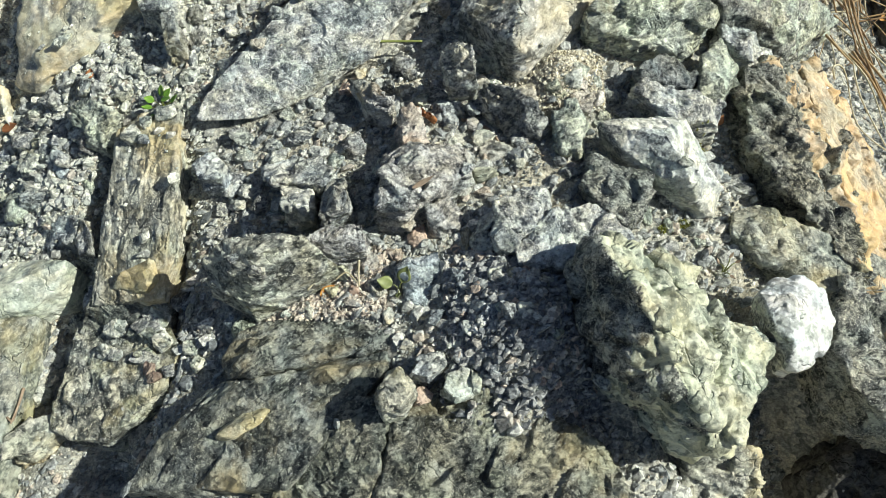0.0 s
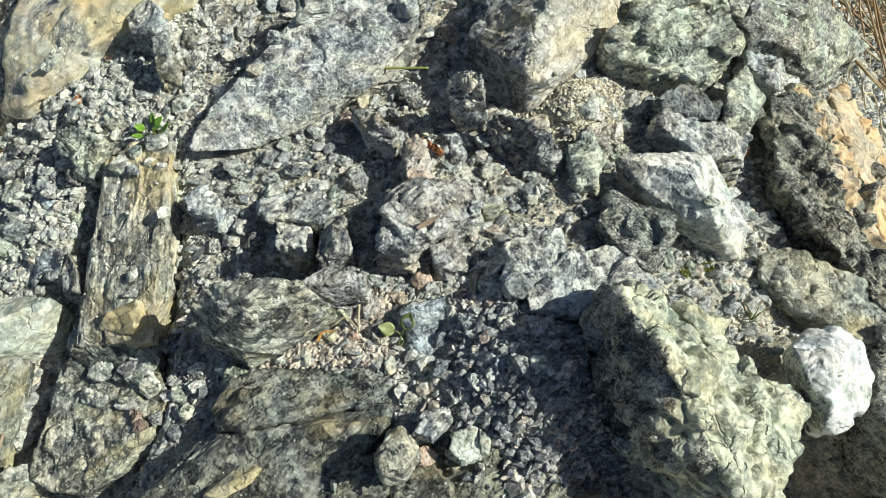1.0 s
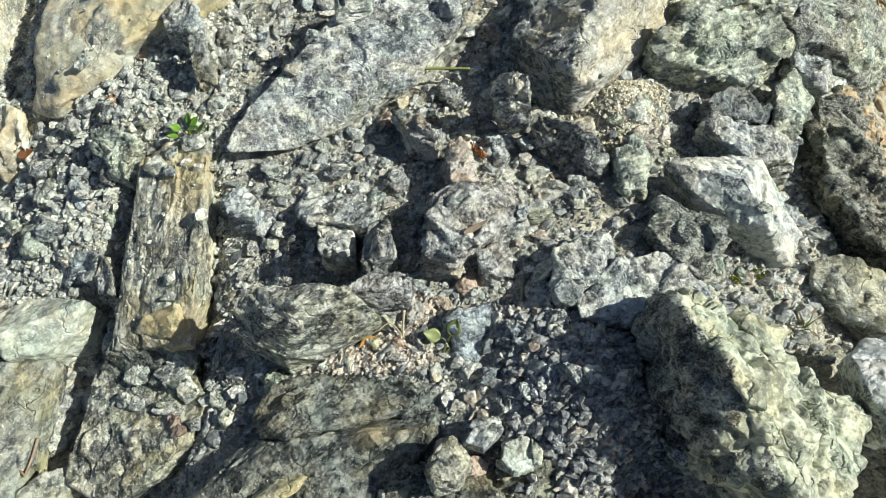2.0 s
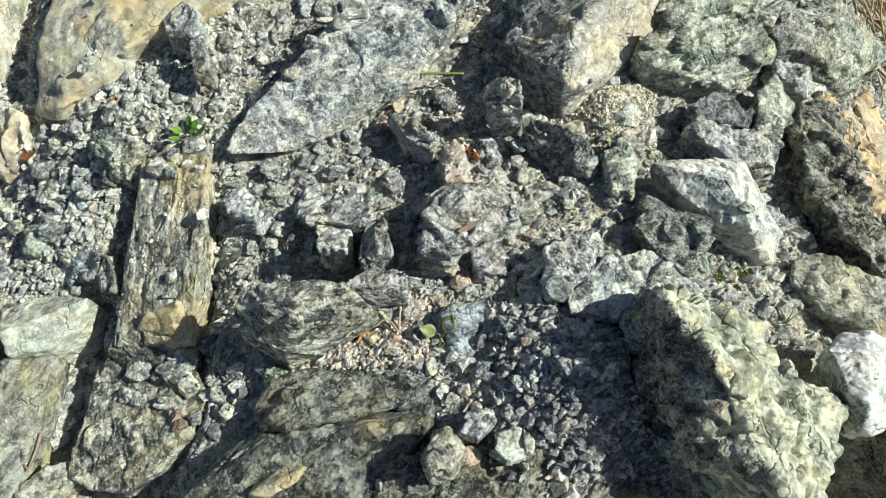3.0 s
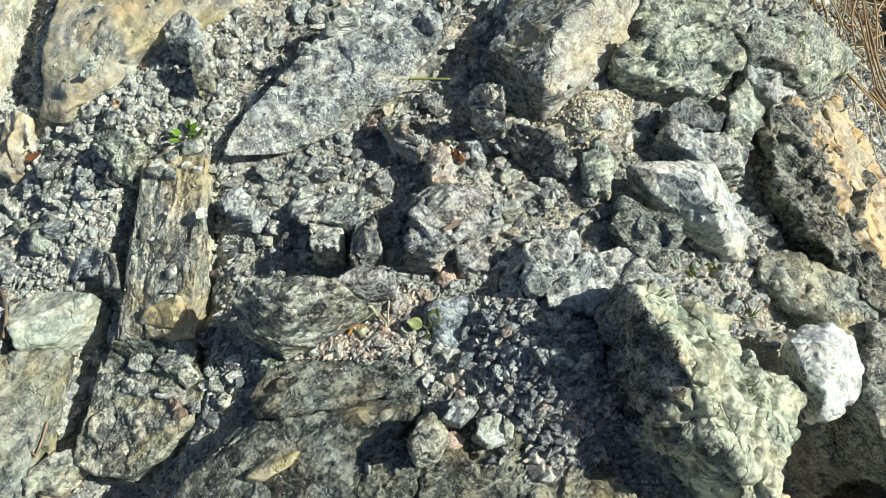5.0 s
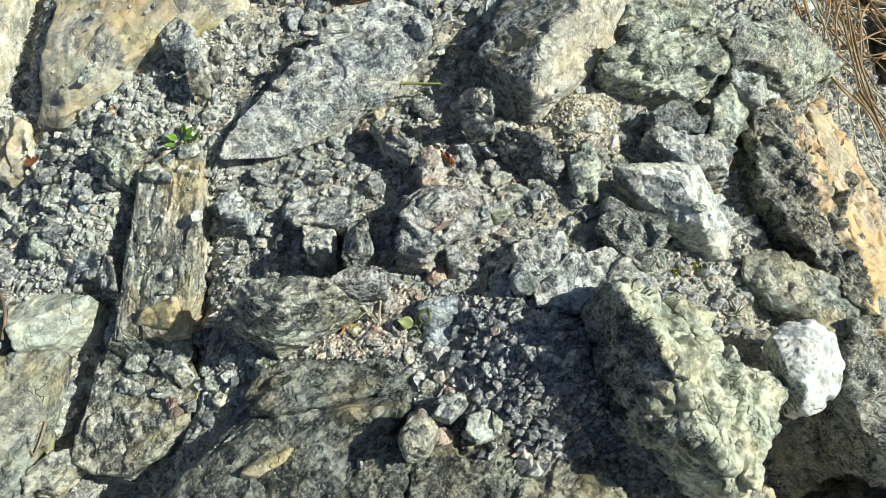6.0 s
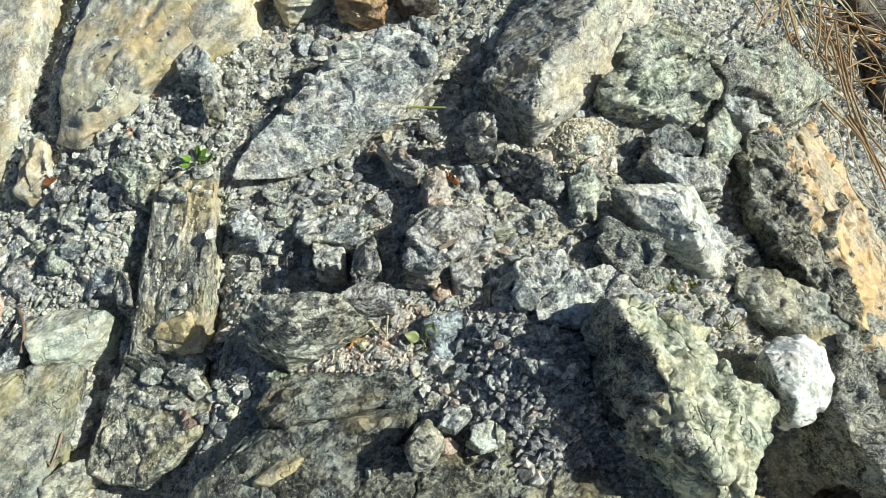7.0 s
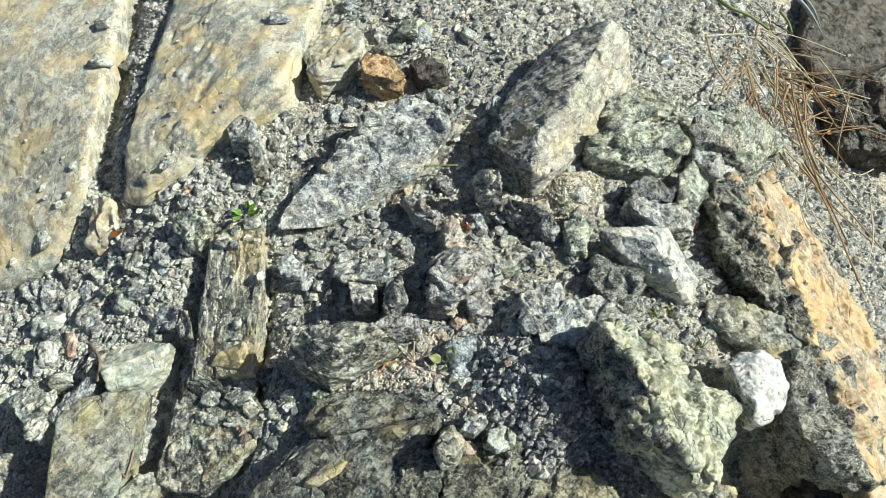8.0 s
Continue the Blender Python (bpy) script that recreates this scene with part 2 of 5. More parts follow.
rock_material("olive", (0.12, 0.11, 0.06), (0.28, 0.26, 0.16), (0.42, 0.40, 0.27), (0.36, 0.28, 0.10), 0.66, 1.0, 0.3)
rock_material("mossrock", (0.14, 0.14, 0.12), (0.44, 0.45, 0.39), (0.70, 0.70, 0.60), (0.36, 0.30, 0.10), 0.66, 1.2, 0.3)


def grain_material(key, sides, relief):
    """Loose grains: each one its own shade, picked at random from the local stone colours."""
    k = Nodes("grains_" + key)
    geo = k.add("ShaderNodeNewGeometry").outputs["Random Per Island"]
    coord = k.add("ShaderNodeTexCoord").outputs["Object"]
    plane, cell = k.facets(coord, 420, 0)
    fine = k.math("ADD", k.math("MULTIPLY", k.noise(coord, 380, 6, 0.8), 0.75), k.math("MULTIPLY", cell, 0.25))
    tone = k.ramp(geo, *sides)
    colour = k.mix(0.55, tone, k.ramp(fine, (0.42, (0.22, 0.22, 0.23)), (0.58, (1.4, 1.4, 1.36))), "MULTIPLY")
    k.put(k.bsdf.inputs["Base Color"], colour)
    k.bsdf.inputs["Roughness"].default_value = 0.78
    k.put(k.bsdf.inputs["Normal"], k.add("ShaderNodeBump", {"Strength": 1.0, "Distance": 1.0, "Height": k.math("ADD", k.math("MULTIPLY", plane, 0.7), k.math("MULTIPLY", fine, relief))}))
    MATS[key] = k.mat


grain_material("gravel", ((0.0, (0.22, 0.245, 0.25)), (0.3, (0.40, 0.42, 0.41)), (0.55, (0.54, 0.555, 0.515)), (0.75, (0.66, 0.66, 0.60)), (0.86, (0.36, 0.375, 0.35)), (0.95, (0.58, 0.49, 0.39)), (1.0, (0.78, 0.775, 0.73))), 0.0016)
grain_material("warm_gravel", ((0.0, (0.50, 0.42, 0.35)), (0.3, (0.68, 0.59, 0.49)), (0.6, (0.80, 0.73, 0.61)), (0.85, (0.58, 0.53, 0.47)), (1.0, (0.82, 0.77, 0.67))), 0.0016)
grain_material("pale_gravel", ((0.0, (0.42, 0.45, 0.42)), (0.35, (0.60, 0.62, 0.55)), (0.65, (0.72, 0.72, 0.61)), (0.85, (0.54, 0.55, 0.50)), (1.0, (0.80, 0.78, 0.68))), 0.0016)
grain_material("cream_gravel", ((0.0, (0.50, 0.45, 0.34)), (0.4, (0.66, 0.61, 0.48)), (0.75, (0.76, 0.72, 0.58)), (1.0, (0.82, 0.79, 0.68))), 0.0016)
# blue-grey slate tones, darkened to carry the shade beside the boulder
grain_material("shade_gravel", ((0.0, (0.17, 0.185, 0.20)), (0.4, (0.30, 0.315, 0.32)), (0.75, (0.43, 0.435, 0.415)), (0.92, (0.62, 0.60, 0.53)), (1.0, (0.58, 0.45, 0.36))), 0.0016)


def ground_material():
    """Packed rock dust and grit: a mosaic of small grey and cream grains."""
    k = Nodes("ground")
    coord = k.add("ShaderNodeTexCoord").outputs["Object"]
    coarse, tone = k.facets(coord, 120, 0)
    small, tone2 = k.facets(coord, 330, 0)
    fine = k.noise(coord, 420, 5, 0.75)
    pick = k.math("ADD", k.math("MULTIPLY", tone, 0.55), k.math("MULTIPLY", tone2, 0.45))
    colour = k.ramp(pick, (0.15, (0.22, 0.23, 0.215)), (0.5, (0.43, 0.43, 0.38)), (0.85, (0.66, 0.64, 0.53)))
    colour = k.mix(k.step(k.noise(coord, 14, 3, 0.6), 0.48, 0.60), colour, k.mix(0.6, colour, (0.62, 0.56, 0.42)))
    colour = k.mix(0.6, colour, k.ramp(fine, (0.42, (0.35, 0.35, 0.35)), (0.6, (1.3, 1.3, 1.27))), "MULTIPLY")
    k.put(k.bsdf.inputs["Base Color"], colour)
    k.bsdf.inputs["Roughness"].default_value = 0.85
    height = k.math("ADD", k.math("MULTIPLY", coarse, 1.3), k.math("ADD", small, k.math("MULTIPLY", fine, 0.0015)))
    k.put(k.bsdf.inputs["Normal"], k.add("ShaderNodeBump", {"Strength": 1.0, "Distance": 1.0, "Height": height}))
    MATS["ground"] = k.mat


ground_material()

# ---- shape tools ----
RNG = np.random.default_rng(11)


def lattice(i, salt):
    """A repeatable random number from -1 to 1 for every whole-number place."""
    h = (i[..., 0] * 73856093) ^ (i[..., 1] * 19349663) ^ (i[..., 2] * 83492791) ^ (salt * 2654435761)
    h = h & 0xFFFFFFFF
    h = ((h ^ (h >> 15)) * 2246822519) & 0xFFFFFFFF
    h = ((h ^ (h >> 13)) * 3266489917) & 0xFFFFFFFF
    return ((h ^ (h >> 16)) & 0xFFFFFF) / 0x7FFFFF - 1.0


def value_noise(p, salt=0):
    i = np.floor(p).astype(np.int64)
    f = p - i
    f = f * f * (3 - 2 * f)
    out = 0.0
    for dx in (0, 1):
        for dy in (0, 1):
            for dz in (0, 1):
                w = (f[:, 0] if dx else 1 - f[:, 0]) * (f[:, 1] if dy else 1 - f[:, 1]) * (f[:, 2] if dz else 1 - f[:, 2])
                out = out + w * lattice(i + np.array((dx, dy, dz)), salt)
    return out


def fbm(p, size, octaves=4, salt=0, gain=0.5):
    out, amp, q = 0.0, 1.0, p / size
    for o in range(octaves):
        out = out + amp * value_noise(q + 17.3 * o, salt + o)
        amp, q = amp * gain, q * 2.03
    return out


def facets(p, size, salt=0, hard=20.0):
    """Broken-stone relief: every cell of a random mosaic gets its own tilted face, creased where two meet."""
    q = p / size
    base = np.floor(q).astype(np.int64)
    best = np.full(len(p), 9.0)
    total, weight = np.zeros(len(p)), np.zeros(len(p)) + 1e-12
    for dx in (-1, 0, 1):
        for dy in (-1, 0, 1):
            for dz in (-1, 0, 1):
                c = base + np.array((dx, dy, dz))
                f = c + 0.5 + 0.45 * np.stack([lattice(c, salt + s) for s in (1, 2, 3)], 1)
                d = q - f
                r = (d * d).sum(1)
                tilt = (d * np.stack([lattice(c, salt + s) for s in (4, 5, 6)], 1)).sum(1) + 0.12 * lattice(c, salt + 7)
                w = np.exp(-hard * r)
                total, weight, best = total + w * tilt, weight + w, np.minimum(best, r)
    return total / weight * size, np.sqrt(best) * size


SPHERES = {}


def sphere(level):
    if level not in SPHERES:
        bm = bmesh.new()
        bmesh.ops.create_icosphere(bm, subdivisions=level, radius=1)
        v = np.array([q.co[:] for q in bm.verts])
        f = np.array([[q.index for q in face.verts] for face in bm.faces])
        bm.free()
        SPHERES[level] = v, f
    return SPHERES[level]


def hull_faces(points):
    """Outward unit normals and offsets of the convex hull of some points."""
    bm = bmesh.new()
    for q in points:
        bm.verts.new(q)
    bmesh.ops.convex_hull(bm, input=bm.verts)
    bm.normal_update()
    mid = points.mean(0)
    n, d = [], []
    for f in bm.faces:
        a = np.array(f.normal)
        b = float(a @ np.array(f.verts[0].co))
        if b < a @ mid:
            a, b = -a, -b
        if b - a @ mid > 1e-5:
            n.append(a)
            d.append(b)
    bm.free()
    return np.array(n), np.array(d)


def vertex_normals(v, f):
    n = np.cross(v[f[:, 1]] - v[f[:, 0]], v[f[:, 2]] - v[f[:, 0]])
    out = np.zeros_like(v)
    for k in range(3):
        np.add.at(out, f[:, k], n)
    return out / np.maximum(np.linalg.norm(out, axis=1, keepdims=True), 1e-12)


def mesh_from(name, v, f, material=None, smooth=True):
    me = bpy.data.meshes.new(name)
    me.from_pydata(v.tolist(), [], f.tolist())
    me.polygons.foreach_set("use_smooth", np.full(len(me.polygons), smooth))
    if material:
        me.materials.append(MATS[material])
    me.update()
    return me


def broken_stone(points, level, rough=1.0, chip=1.0, fol=0, lump=0, salt=0, size=None, edge=110, face=None, cuts=5):
    """The hull of some points as a fine mesh with knocked-off corners, chipped faces and layered relief."""
    n, d = hull_faces(points)
    mid = points.mean(0)
    dice = np.random.default_rng(salt + 3)
    knock = dice.normal(size=(cuts, 3))
    knock /= np.linalg.norm(knock, axis=1, keepdims=True)
    reach = (points @ knock.T).max(0)
    n = np.concatenate([n, knock])
    d = np.concatenate([d, reach - dice.uniform(0.01, 0.09, cuts) * (reach - knock @ mid)])
    ext = np.ptp(points, axis=0) / 2
    s, f = sphere(level)
    q = s * ext
    x = np.maximum(q @ n.T / (d - n @ mid), 1e-6)
    r = (x ** edge).sum(1) ** (-1 / edge)
    v = mid + q * (1.015 * r[:, None])
    nor = vertex_normals(v, f)
    size = size or float(np.cbrt(ext.prod()))
    k = min(1.0, size / 0.03)
    turn = Euler((0.5 * math.sin(salt), 0.5 * math.cos(2.0 * salt), radians(fol) if fol else 1.7 * salt)).to_matrix()
    bed = v @ np.array(turn) * np.array((0.55, 1.0, 1.45))      # plates longer than they are thick
    big, _ = facets(bed + 0.005 * fbm(v, 0.03, 2, salt + 50)[:, None], 0.026 * k + 0.004, salt, 110.0)
    small, _ = facets(bed, 0.0085 * k + 0.002, salt + 9, 80.0)
    move = chip * (0.75 * big + 0.42 * small) * k ** 0.5
    if level > 6 and chip > 0.5:
        move = move + chip * 0.14 * facets(bed, 0.0036, salt + 13)[0]
    move = move + rough * k * (0.0016 * fbm(v, 0.026, 3, salt + 20) + 0.0012 * fbm(v, 0.007, 2, salt + 30))
    # broken bedding: each thin layer ends in a small step
    layer = bed[:, 2] / (0.0052 * k + 0.0008) + 1.6 * fbm(v, 0.02, 3, salt + 90)
    move = move + chip * k * 0.0017 * ((layer - np.floor(layer)) ** 2 - 0.33) * (0.5 + value_noise(v / 0.018, salt + 95))
    if fol:
        c, s2 = math.cos(radians(fol)), math.sin(radians(fol))
        a = np.array((v[:, 0] * c + v[:, 1] * s2, v[:, 1] * c - v[:, 0] * s2, v[:, 2])).T
        move = move + 0.0010 * fbm(a * np.array((0.3, 2.2, 3.0)), 0.022, 4, salt + 40, 0.6)
    if lump:
        planes, dist = facets(v + 0.003 * fbm(v, 0.02, 2, salt + 61)[:, None], 0.017, salt + 70, 40.0)
        move = move + lump * (0.003 - 0.28 * np.minimum(dist, 0.012) + 0.3 * planes) + 0.2 * facets(v, 0.008, salt + 75, 30.0)[0]
    out = v + nor * move[:, None]
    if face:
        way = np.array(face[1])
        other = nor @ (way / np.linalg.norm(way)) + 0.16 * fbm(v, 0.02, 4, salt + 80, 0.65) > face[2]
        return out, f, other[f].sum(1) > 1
    return out, f


# ---- ground ----
# heights every 0.15 m, from x = -0.6 to 0.6 in a row and from y = -0.15 to 0.75 row by row
GROUND = np.array([
    (-0.25, -0.2, -0.153, -0.102, -0.076, -0.062, -0.155, -0.218, -0.289),
    (-0.209, -0.149, -0.119, -0.052, -0.009, -0.013, -0.092, -0.175, -0.271),
    (-0.174, -0.112, -0.089, -0.037, -0.001, 0.008, -0.028, -0.11, -0.211),
    (-0.147, -0.102, -0.035, -0.012, -0.002, 0.011, -0.047, -0.127, -0.212),
    (-0.102, -0.04, -0.003, 0.008, 0.022, 0.036, -0.038, -0.148, -0.212),
    (-0.07, -0.033, -0.015, 0.018, 0.034, 0.013, -0.055, -0.134, -0.201),
    (-0.049, -0.019, 0.002, 0.016, 0.027, -0.003, -0.076, -0.131, -0.188),
])

# joints and hollows: a line in plan, its half width and its depth
GROOVES = [
    ([(-0.455, 0.724), (-0.452, 0.573), (-0.436, 0.410)], 0.018, 0.03),
    ([(-0.279, 0.291), (-0.305, 0.198), (-0.322, 0.132), (-0.326, 0.050)], 0.016, 0.022),
    ([(-0.216, 0.259), (-0.209, 0.177), (-0.217, 0.132), (-0.222, 0.079), (-0.232, 0.030)], 0.014, 0.02),
    ([(0.246, 0.064), (0.266, 0.034), (0.284, -0.005)], 0.045, 0.15),
    ([(0.293, 0.081), (0.301, 0.048), (0.318, 0.002)], 0.04, 0.1),
    ([(-0.447, 0.088), (-0.432, 0.027)], 0.04, 0.06),
    ([(0.142, 0.026), (0.118, 0.051)], 0.02, 0.02),
    ([(-0.262, 0.012), (-0.272, -0.04)], 0.032, 0.06),
]


MOUNDS = [((0.08, 0.095), 0.055, 0.036), ((0.115, 0.322), 0.028, 0.016)]      # heaped gravel: centre, radius, height


def groove_depth(x, y):
    out = np.zeros_like(np.asarray(x, float))
    for line, wide, deep in GROOVES:
        near = np.full_like(out, 9.0)
        for (ax, ay), (bx, by) in zip(line, line[1:]):
            t = np.clip(((x - ax) * (bx - ax) + (y - ay) * (by - ay)) / ((bx - ax) ** 2 + (by - ay) ** 2), 0, 1)
            near = np.minimum(near, np.hypot(x - ax - t * (bx - ax), y - ay - t * (by - ay)))
        out = np.maximum(out, deep * np.exp(-(near / wide) ** 2))
    return out


def ground_height(x, y):
    """Smooth ground between the known heights; level beyond them."""
    gx = np.clip((np.asarray(x, float) + 0.6) / 0.15, 0, 7.999)
    gy = np.clip((np.asarray(y, float) + 0.15) / 0.15, 0, 5.999)
    i, j = gx.astype(int), gy.astype(int)
    u, w = gx - i, gy - j
    out = 0.0
    cub = lambda t: (-0.5 * t + t * t - 0.5 * t ** 3, 1 - 2.5 * t * t + 1.5 * t ** 3, 0.5 * t + 2 * t * t - 1.5 * t ** 3, -0.5 * t * t + 0.5 * t ** 3)
    cu, cw = cub(u), cub(w)
    for a in range(4):
        for b in range(4):
            out = out + cw[a] * cu[b] * GROUND[np.clip(j + a - 1, 0, 6), np.clip(i + b - 1, 0, 8)]
    for (mx, my), wide, high in MOUNDS:
        out = out + high * np.exp(-((x - mx) ** 2 + (y - my) ** 2) / wide ** 2)
    return out - groove_depth(x, y)


COLLIDE = []      # (vertices, faces, what) of all that small stones may rest on


def build_ground():
    inner = np.arange(-0.75, 0.7501, 0.006)
    outer = 0.75 + np.cumsum(0.01 * 1.35 ** np.arange(24))
    axis = np.concatenate([-outer[::-1], inner, outer])
    gx, gy = np.meshgrid(axis, axis + 0.3)
    p = np.stack([gx.ravel(), gy.ravel(), np.zeros(gx.size)], 1)
    z = ground_height(p[:, 0], p[:, 1])
    beyond = np.maximum.reduce([np.abs(p[:, 0]) - 0.55, p[:, 1] - 0.72, -0.12 - p[:, 1], np.zeros(len(p))])
    u = np.clip(beyond / 0.45, 0, 1)
    u = u * u * (3 - 2 * u)
    far = -0.14 + 0.07 * fbm(p, 3.5, 2, 15)
    z = z * (1 - u) + far * u
    p[:, 2] = z + (0.004 * fbm(p, 0.045, 4, 5) + 0.0016 * fbm(p, 0.009, 2, 6)) * np.exp(-(beyond / 0.35) ** 2)
    m = len(axis)
    a = (np.arange(m - 1)[:, None] * m + np.arange(m - 1)[None]).ravel()
    f = np.stack([a, a + 1, a + m + 1, a + m], 1)
    tri = np.concatenate([f[:, :3], f[:, [0, 2, 3]]])
    ob = new("ground", mesh_from("ground", p, f, "ground"))
    tagged(ob, "dark grey grit and rock dust between rocks", "ground", kind="structure")
    COLLIDE.append((p, tri, "ground"))


build_ground()

# ---- bedrock ledges and large rocks ----
ROCKS = 0
BEDROCK = tagged(new("bedrock"), "layered grey, green and ochre schist bedrock in tilted slabs", "bedrock", kind="structure")


def rock(name, mat, label, corners, depth=0.03, spread=1.02, level=4, rough=1.0, chip=0.65, fol=0, lump=0, face=None, cuts=5):
    """One rock: the corners of its upper side, carried down by depth and widened by spread towards its foot."""
    global ROCKS
    ROCKS += 1
    c = np.array(corners)
    mid = c.mean(0)
    foot = c.copy()
    foot[:, :2] = mid[:2] + (c[:, :2] - mid[:2]) * spread
    foot[:, 2] = mid[2] + 0.6 * (c[:, 2] - mid[2]) - depth
    v, f, *other = broken_stone(np.concatenate([c, foot]), level + 1, rough, chip, fol, lump, 100 * ROCKS, face=face, cuts=cuts)
    at = np.array((mid[0], mid[1], mid[2] - depth))
    ledge = name == "rock_ledge"
    ob = new("slab" if ledge else name, mesh_from(name, v - at, f, mat))
    ob.location = at
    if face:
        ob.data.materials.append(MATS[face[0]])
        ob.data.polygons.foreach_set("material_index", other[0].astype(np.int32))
    if ledge:
        ob.parent = BEDROCK
        tagged(ob, label)
    else:
        tagged(ob, label, "rock", "loose rocks")
    COLLIDE.append((v, f, "ledge" if name == "rock_ledge" else "rock"))
    return ob


rock("rock_ledge", "ochre", "smooth weathered bedrock slab stained yellow ochre",
     [(-0.866, 0.864, -0.065), (-0.469, 0.762, -0.009), (-0.459, 0.628, -0.022), (-0.456, 0.465, -0.029), (-0.459, 0.387, -0.052), (-0.496, 0.326, -0.096), (-0.548, 0.302, -0.122), (-0.71, 0.295, -0.166)], depth=0.06, spread=1.02, level=5, rough=0.5, chip=0.12)
rock("rock_ledge", "ochre", "pale ochre bedrock plate with a rusty shaded side",
     [(-0.375, 0.743, 0.003), (-0.161, 0.731, 0.024), (-0.191, 0.585, 0.027), (-0.198, 0.462, 0.056), (-0.249, 0.451, 0.028), (-0.287, 0.448, 0.012), (-0.321, 0.416, 0.004), (-0.367, 0.359, -0.021), (-0.39, 0.371, -0.025), (-0.393, 0.428, -0.008), (-0.395, 0.565, -0.015)], depth=0.035, spread=1.04, level=5, rough=0.7, chip=0.3)
rock("rock_ledge", "ochre", "small pale upright bedrock fin beside gravel",
     [(-0.43, 0.374, -0.039), (-0.409, 0.365, -0.034), (-0.406, 0.336, -0.05), (-0.433, 0.319, -0.072), (-0.443, 0.33, -0.07), (-0.442, 0.353, -0.057)], depth=0.03, spread=1.1, level=4)
rock("rock_ledge", "strip", "brown foliated bedrock strip with an ochre band",
     [(-0.276, 0.301, -0.022), (-0.24, 0.315, -0.008), (-0.214, 0.311, -0.002), (-0.207, 0.235, -0.01), (-0.208, 0.185, -0.018), (-0.212, 0.149, -0.042), (-0.283, 0.149, -0.06), (-0.278, 0.182, -0.048), (-0.27, 0.218, -0.036), (-0.273, 0.262, -0.028)], depth=0.05, spread=0.98, level=6, rough=0.4, chip=0.2, fol=82, cuts=0)
rock("rock_ledge", "slab", "dark thin-layered slate step under the strip",
     [(-0.284, 0.156, -0.06), (-0.213, 0.156, -0.044), (-0.213, 0.132, -0.066), (-0.299, 0.131, -0.082)], depth=0.05, spread=0.98, level=5, chip=0.3, fol=15, cuts=0)
rock("rock_ledge", "veined", "blue-grey bedrock slab with pale patches beside a dark joint",
     [(-0.303, 0.137, -0.084), (-0.26, 0.137, -0.074), (-0.214, 0.136, -0.064), (-0.198, 0.11, -0.06), (-0.207, 0.081, -0.062), (-0.231, 0.055, -0.07), (-0.253, 0.039, -0.078), (-0.29, 0.043, -0.09), (-0.311, 0.052, -0.094), (-0.309, 0.076, -0.094)], depth=0.05, spread=0.98, level=6, rough=0.5, chip=0.25, fol=40, cuts=0)
rock("rock_ledge", "paleledge", "pale green smooth bedrock ledge",
     [(-0.397, 0.184, -0.08), (-0.379, 0.201, -0.087), (-0.311, 0.19, -0.057), (-0.319, 0.165, -0.066), (-0.342, 0.149, -0.072), (-0.373, 0.143, -0.069), (-0.38, 0.157, -0.06)], depth=0.045, spread=1.06, level=5, rough=0.3, chip=0.1)
rock("rock_ledge", "worn", "worn brown and grey bedrock slab",
     [(-0.427, 0.13, -0.081), (-0.376, 0.142, -0.075), (-0.34, 0.146, -0.08), (-0.345, 0.107, -0.094), (-0.349, 0.047, -0.088), (-0.348, 0.004, -0.091), (-0.418, 0.005, -0.096), (-0.415, 0.055, -0.077)], depth=0.05, spread=1.08, level=5, rough=0.4, chip=0.08)
rock("rock_ledge", "slab", "dark foliated bedrock plate with ochre streaks",
     [(-0.153, 0.093, -0.03), (-0.139, 0.114, -0.028), (-0.101, 0.122, -0.02), (-0.039, 0.126, -0.014), (-0.017, 0.111, -0.005), (-0.022, 0.093, -0.001), (-0.077, 0.087, -0.023), (-0.118, 0.072, -0.002), (-0.144, 0.075, -0.025)], depth=0.06, spread=1.04, level=6, rough=0.4, chip=0.2, fol=22)
rock("rock_ledge", "slab", "dark foliated lower bedrock plate",
     [(-0.152, 0.074, -0.032), (-0.118, 0.07, -0.005), (-0.076, 0.085, -0.025), (-0.021, 0.091, -0.002), (-0.015, 0.077, 0.012), (-0.05, 0.053, 0.005), (-0.076, 0.028, -0.002), (-0.086, -0.005, -0.008), (-0.219, -0.004, -0.049), (-0.194, 0.031, -0.037), (-0.175, 0.054, -0.037)], depth=0.06, spread=1.04, level=6, rough=0.5, chip=0.2, fol=22)
rock("rock_ledge", "ochrepatch", "oval ochre-stained patch in dark bedrock",
     [(-0.141, 0.03, -0.01), (-0.136, 0.045, -0.023), (-0.117, 0.051, -0.011), (-0.103, 0.047, -0.002), (-0.109, 0.038, -0.007), (-0.129, 0.029, -0.012)], depth=0.01, spread=1.15, level=4, rough=0.4, chip=0.12)
rock("rock_ledge", "ochrepatch", "ochre band across the foliated strip",
     [(-0.261, 0.159, -0.047), (-0.251, 0.167, -0.035), (-0.219, 0.173, -0.017), (-0.217, 0.161, -0.024), (-0.227, 0.153, -0.037)], depth=0.012, spread=1.1, level=4, rough=0.5, chip=0.15)
rock("rock_ledge", "slatebrown", "ridged brown and green bedrock ledge",
     [(-0.11, 0.009, -0.025), (-0.08, 0.039, -0.012), (-0.037, 0.052, 0.01), (-0.013, 0.053, 0.012), (-0.021, 0.005, 0.006), (-0.037, -0.042, -0.015), (-0.13, -0.038, -0.045)], depth=0.07, spread=1.03, level=6, rough=0.8, chip=0.5, fol=38)
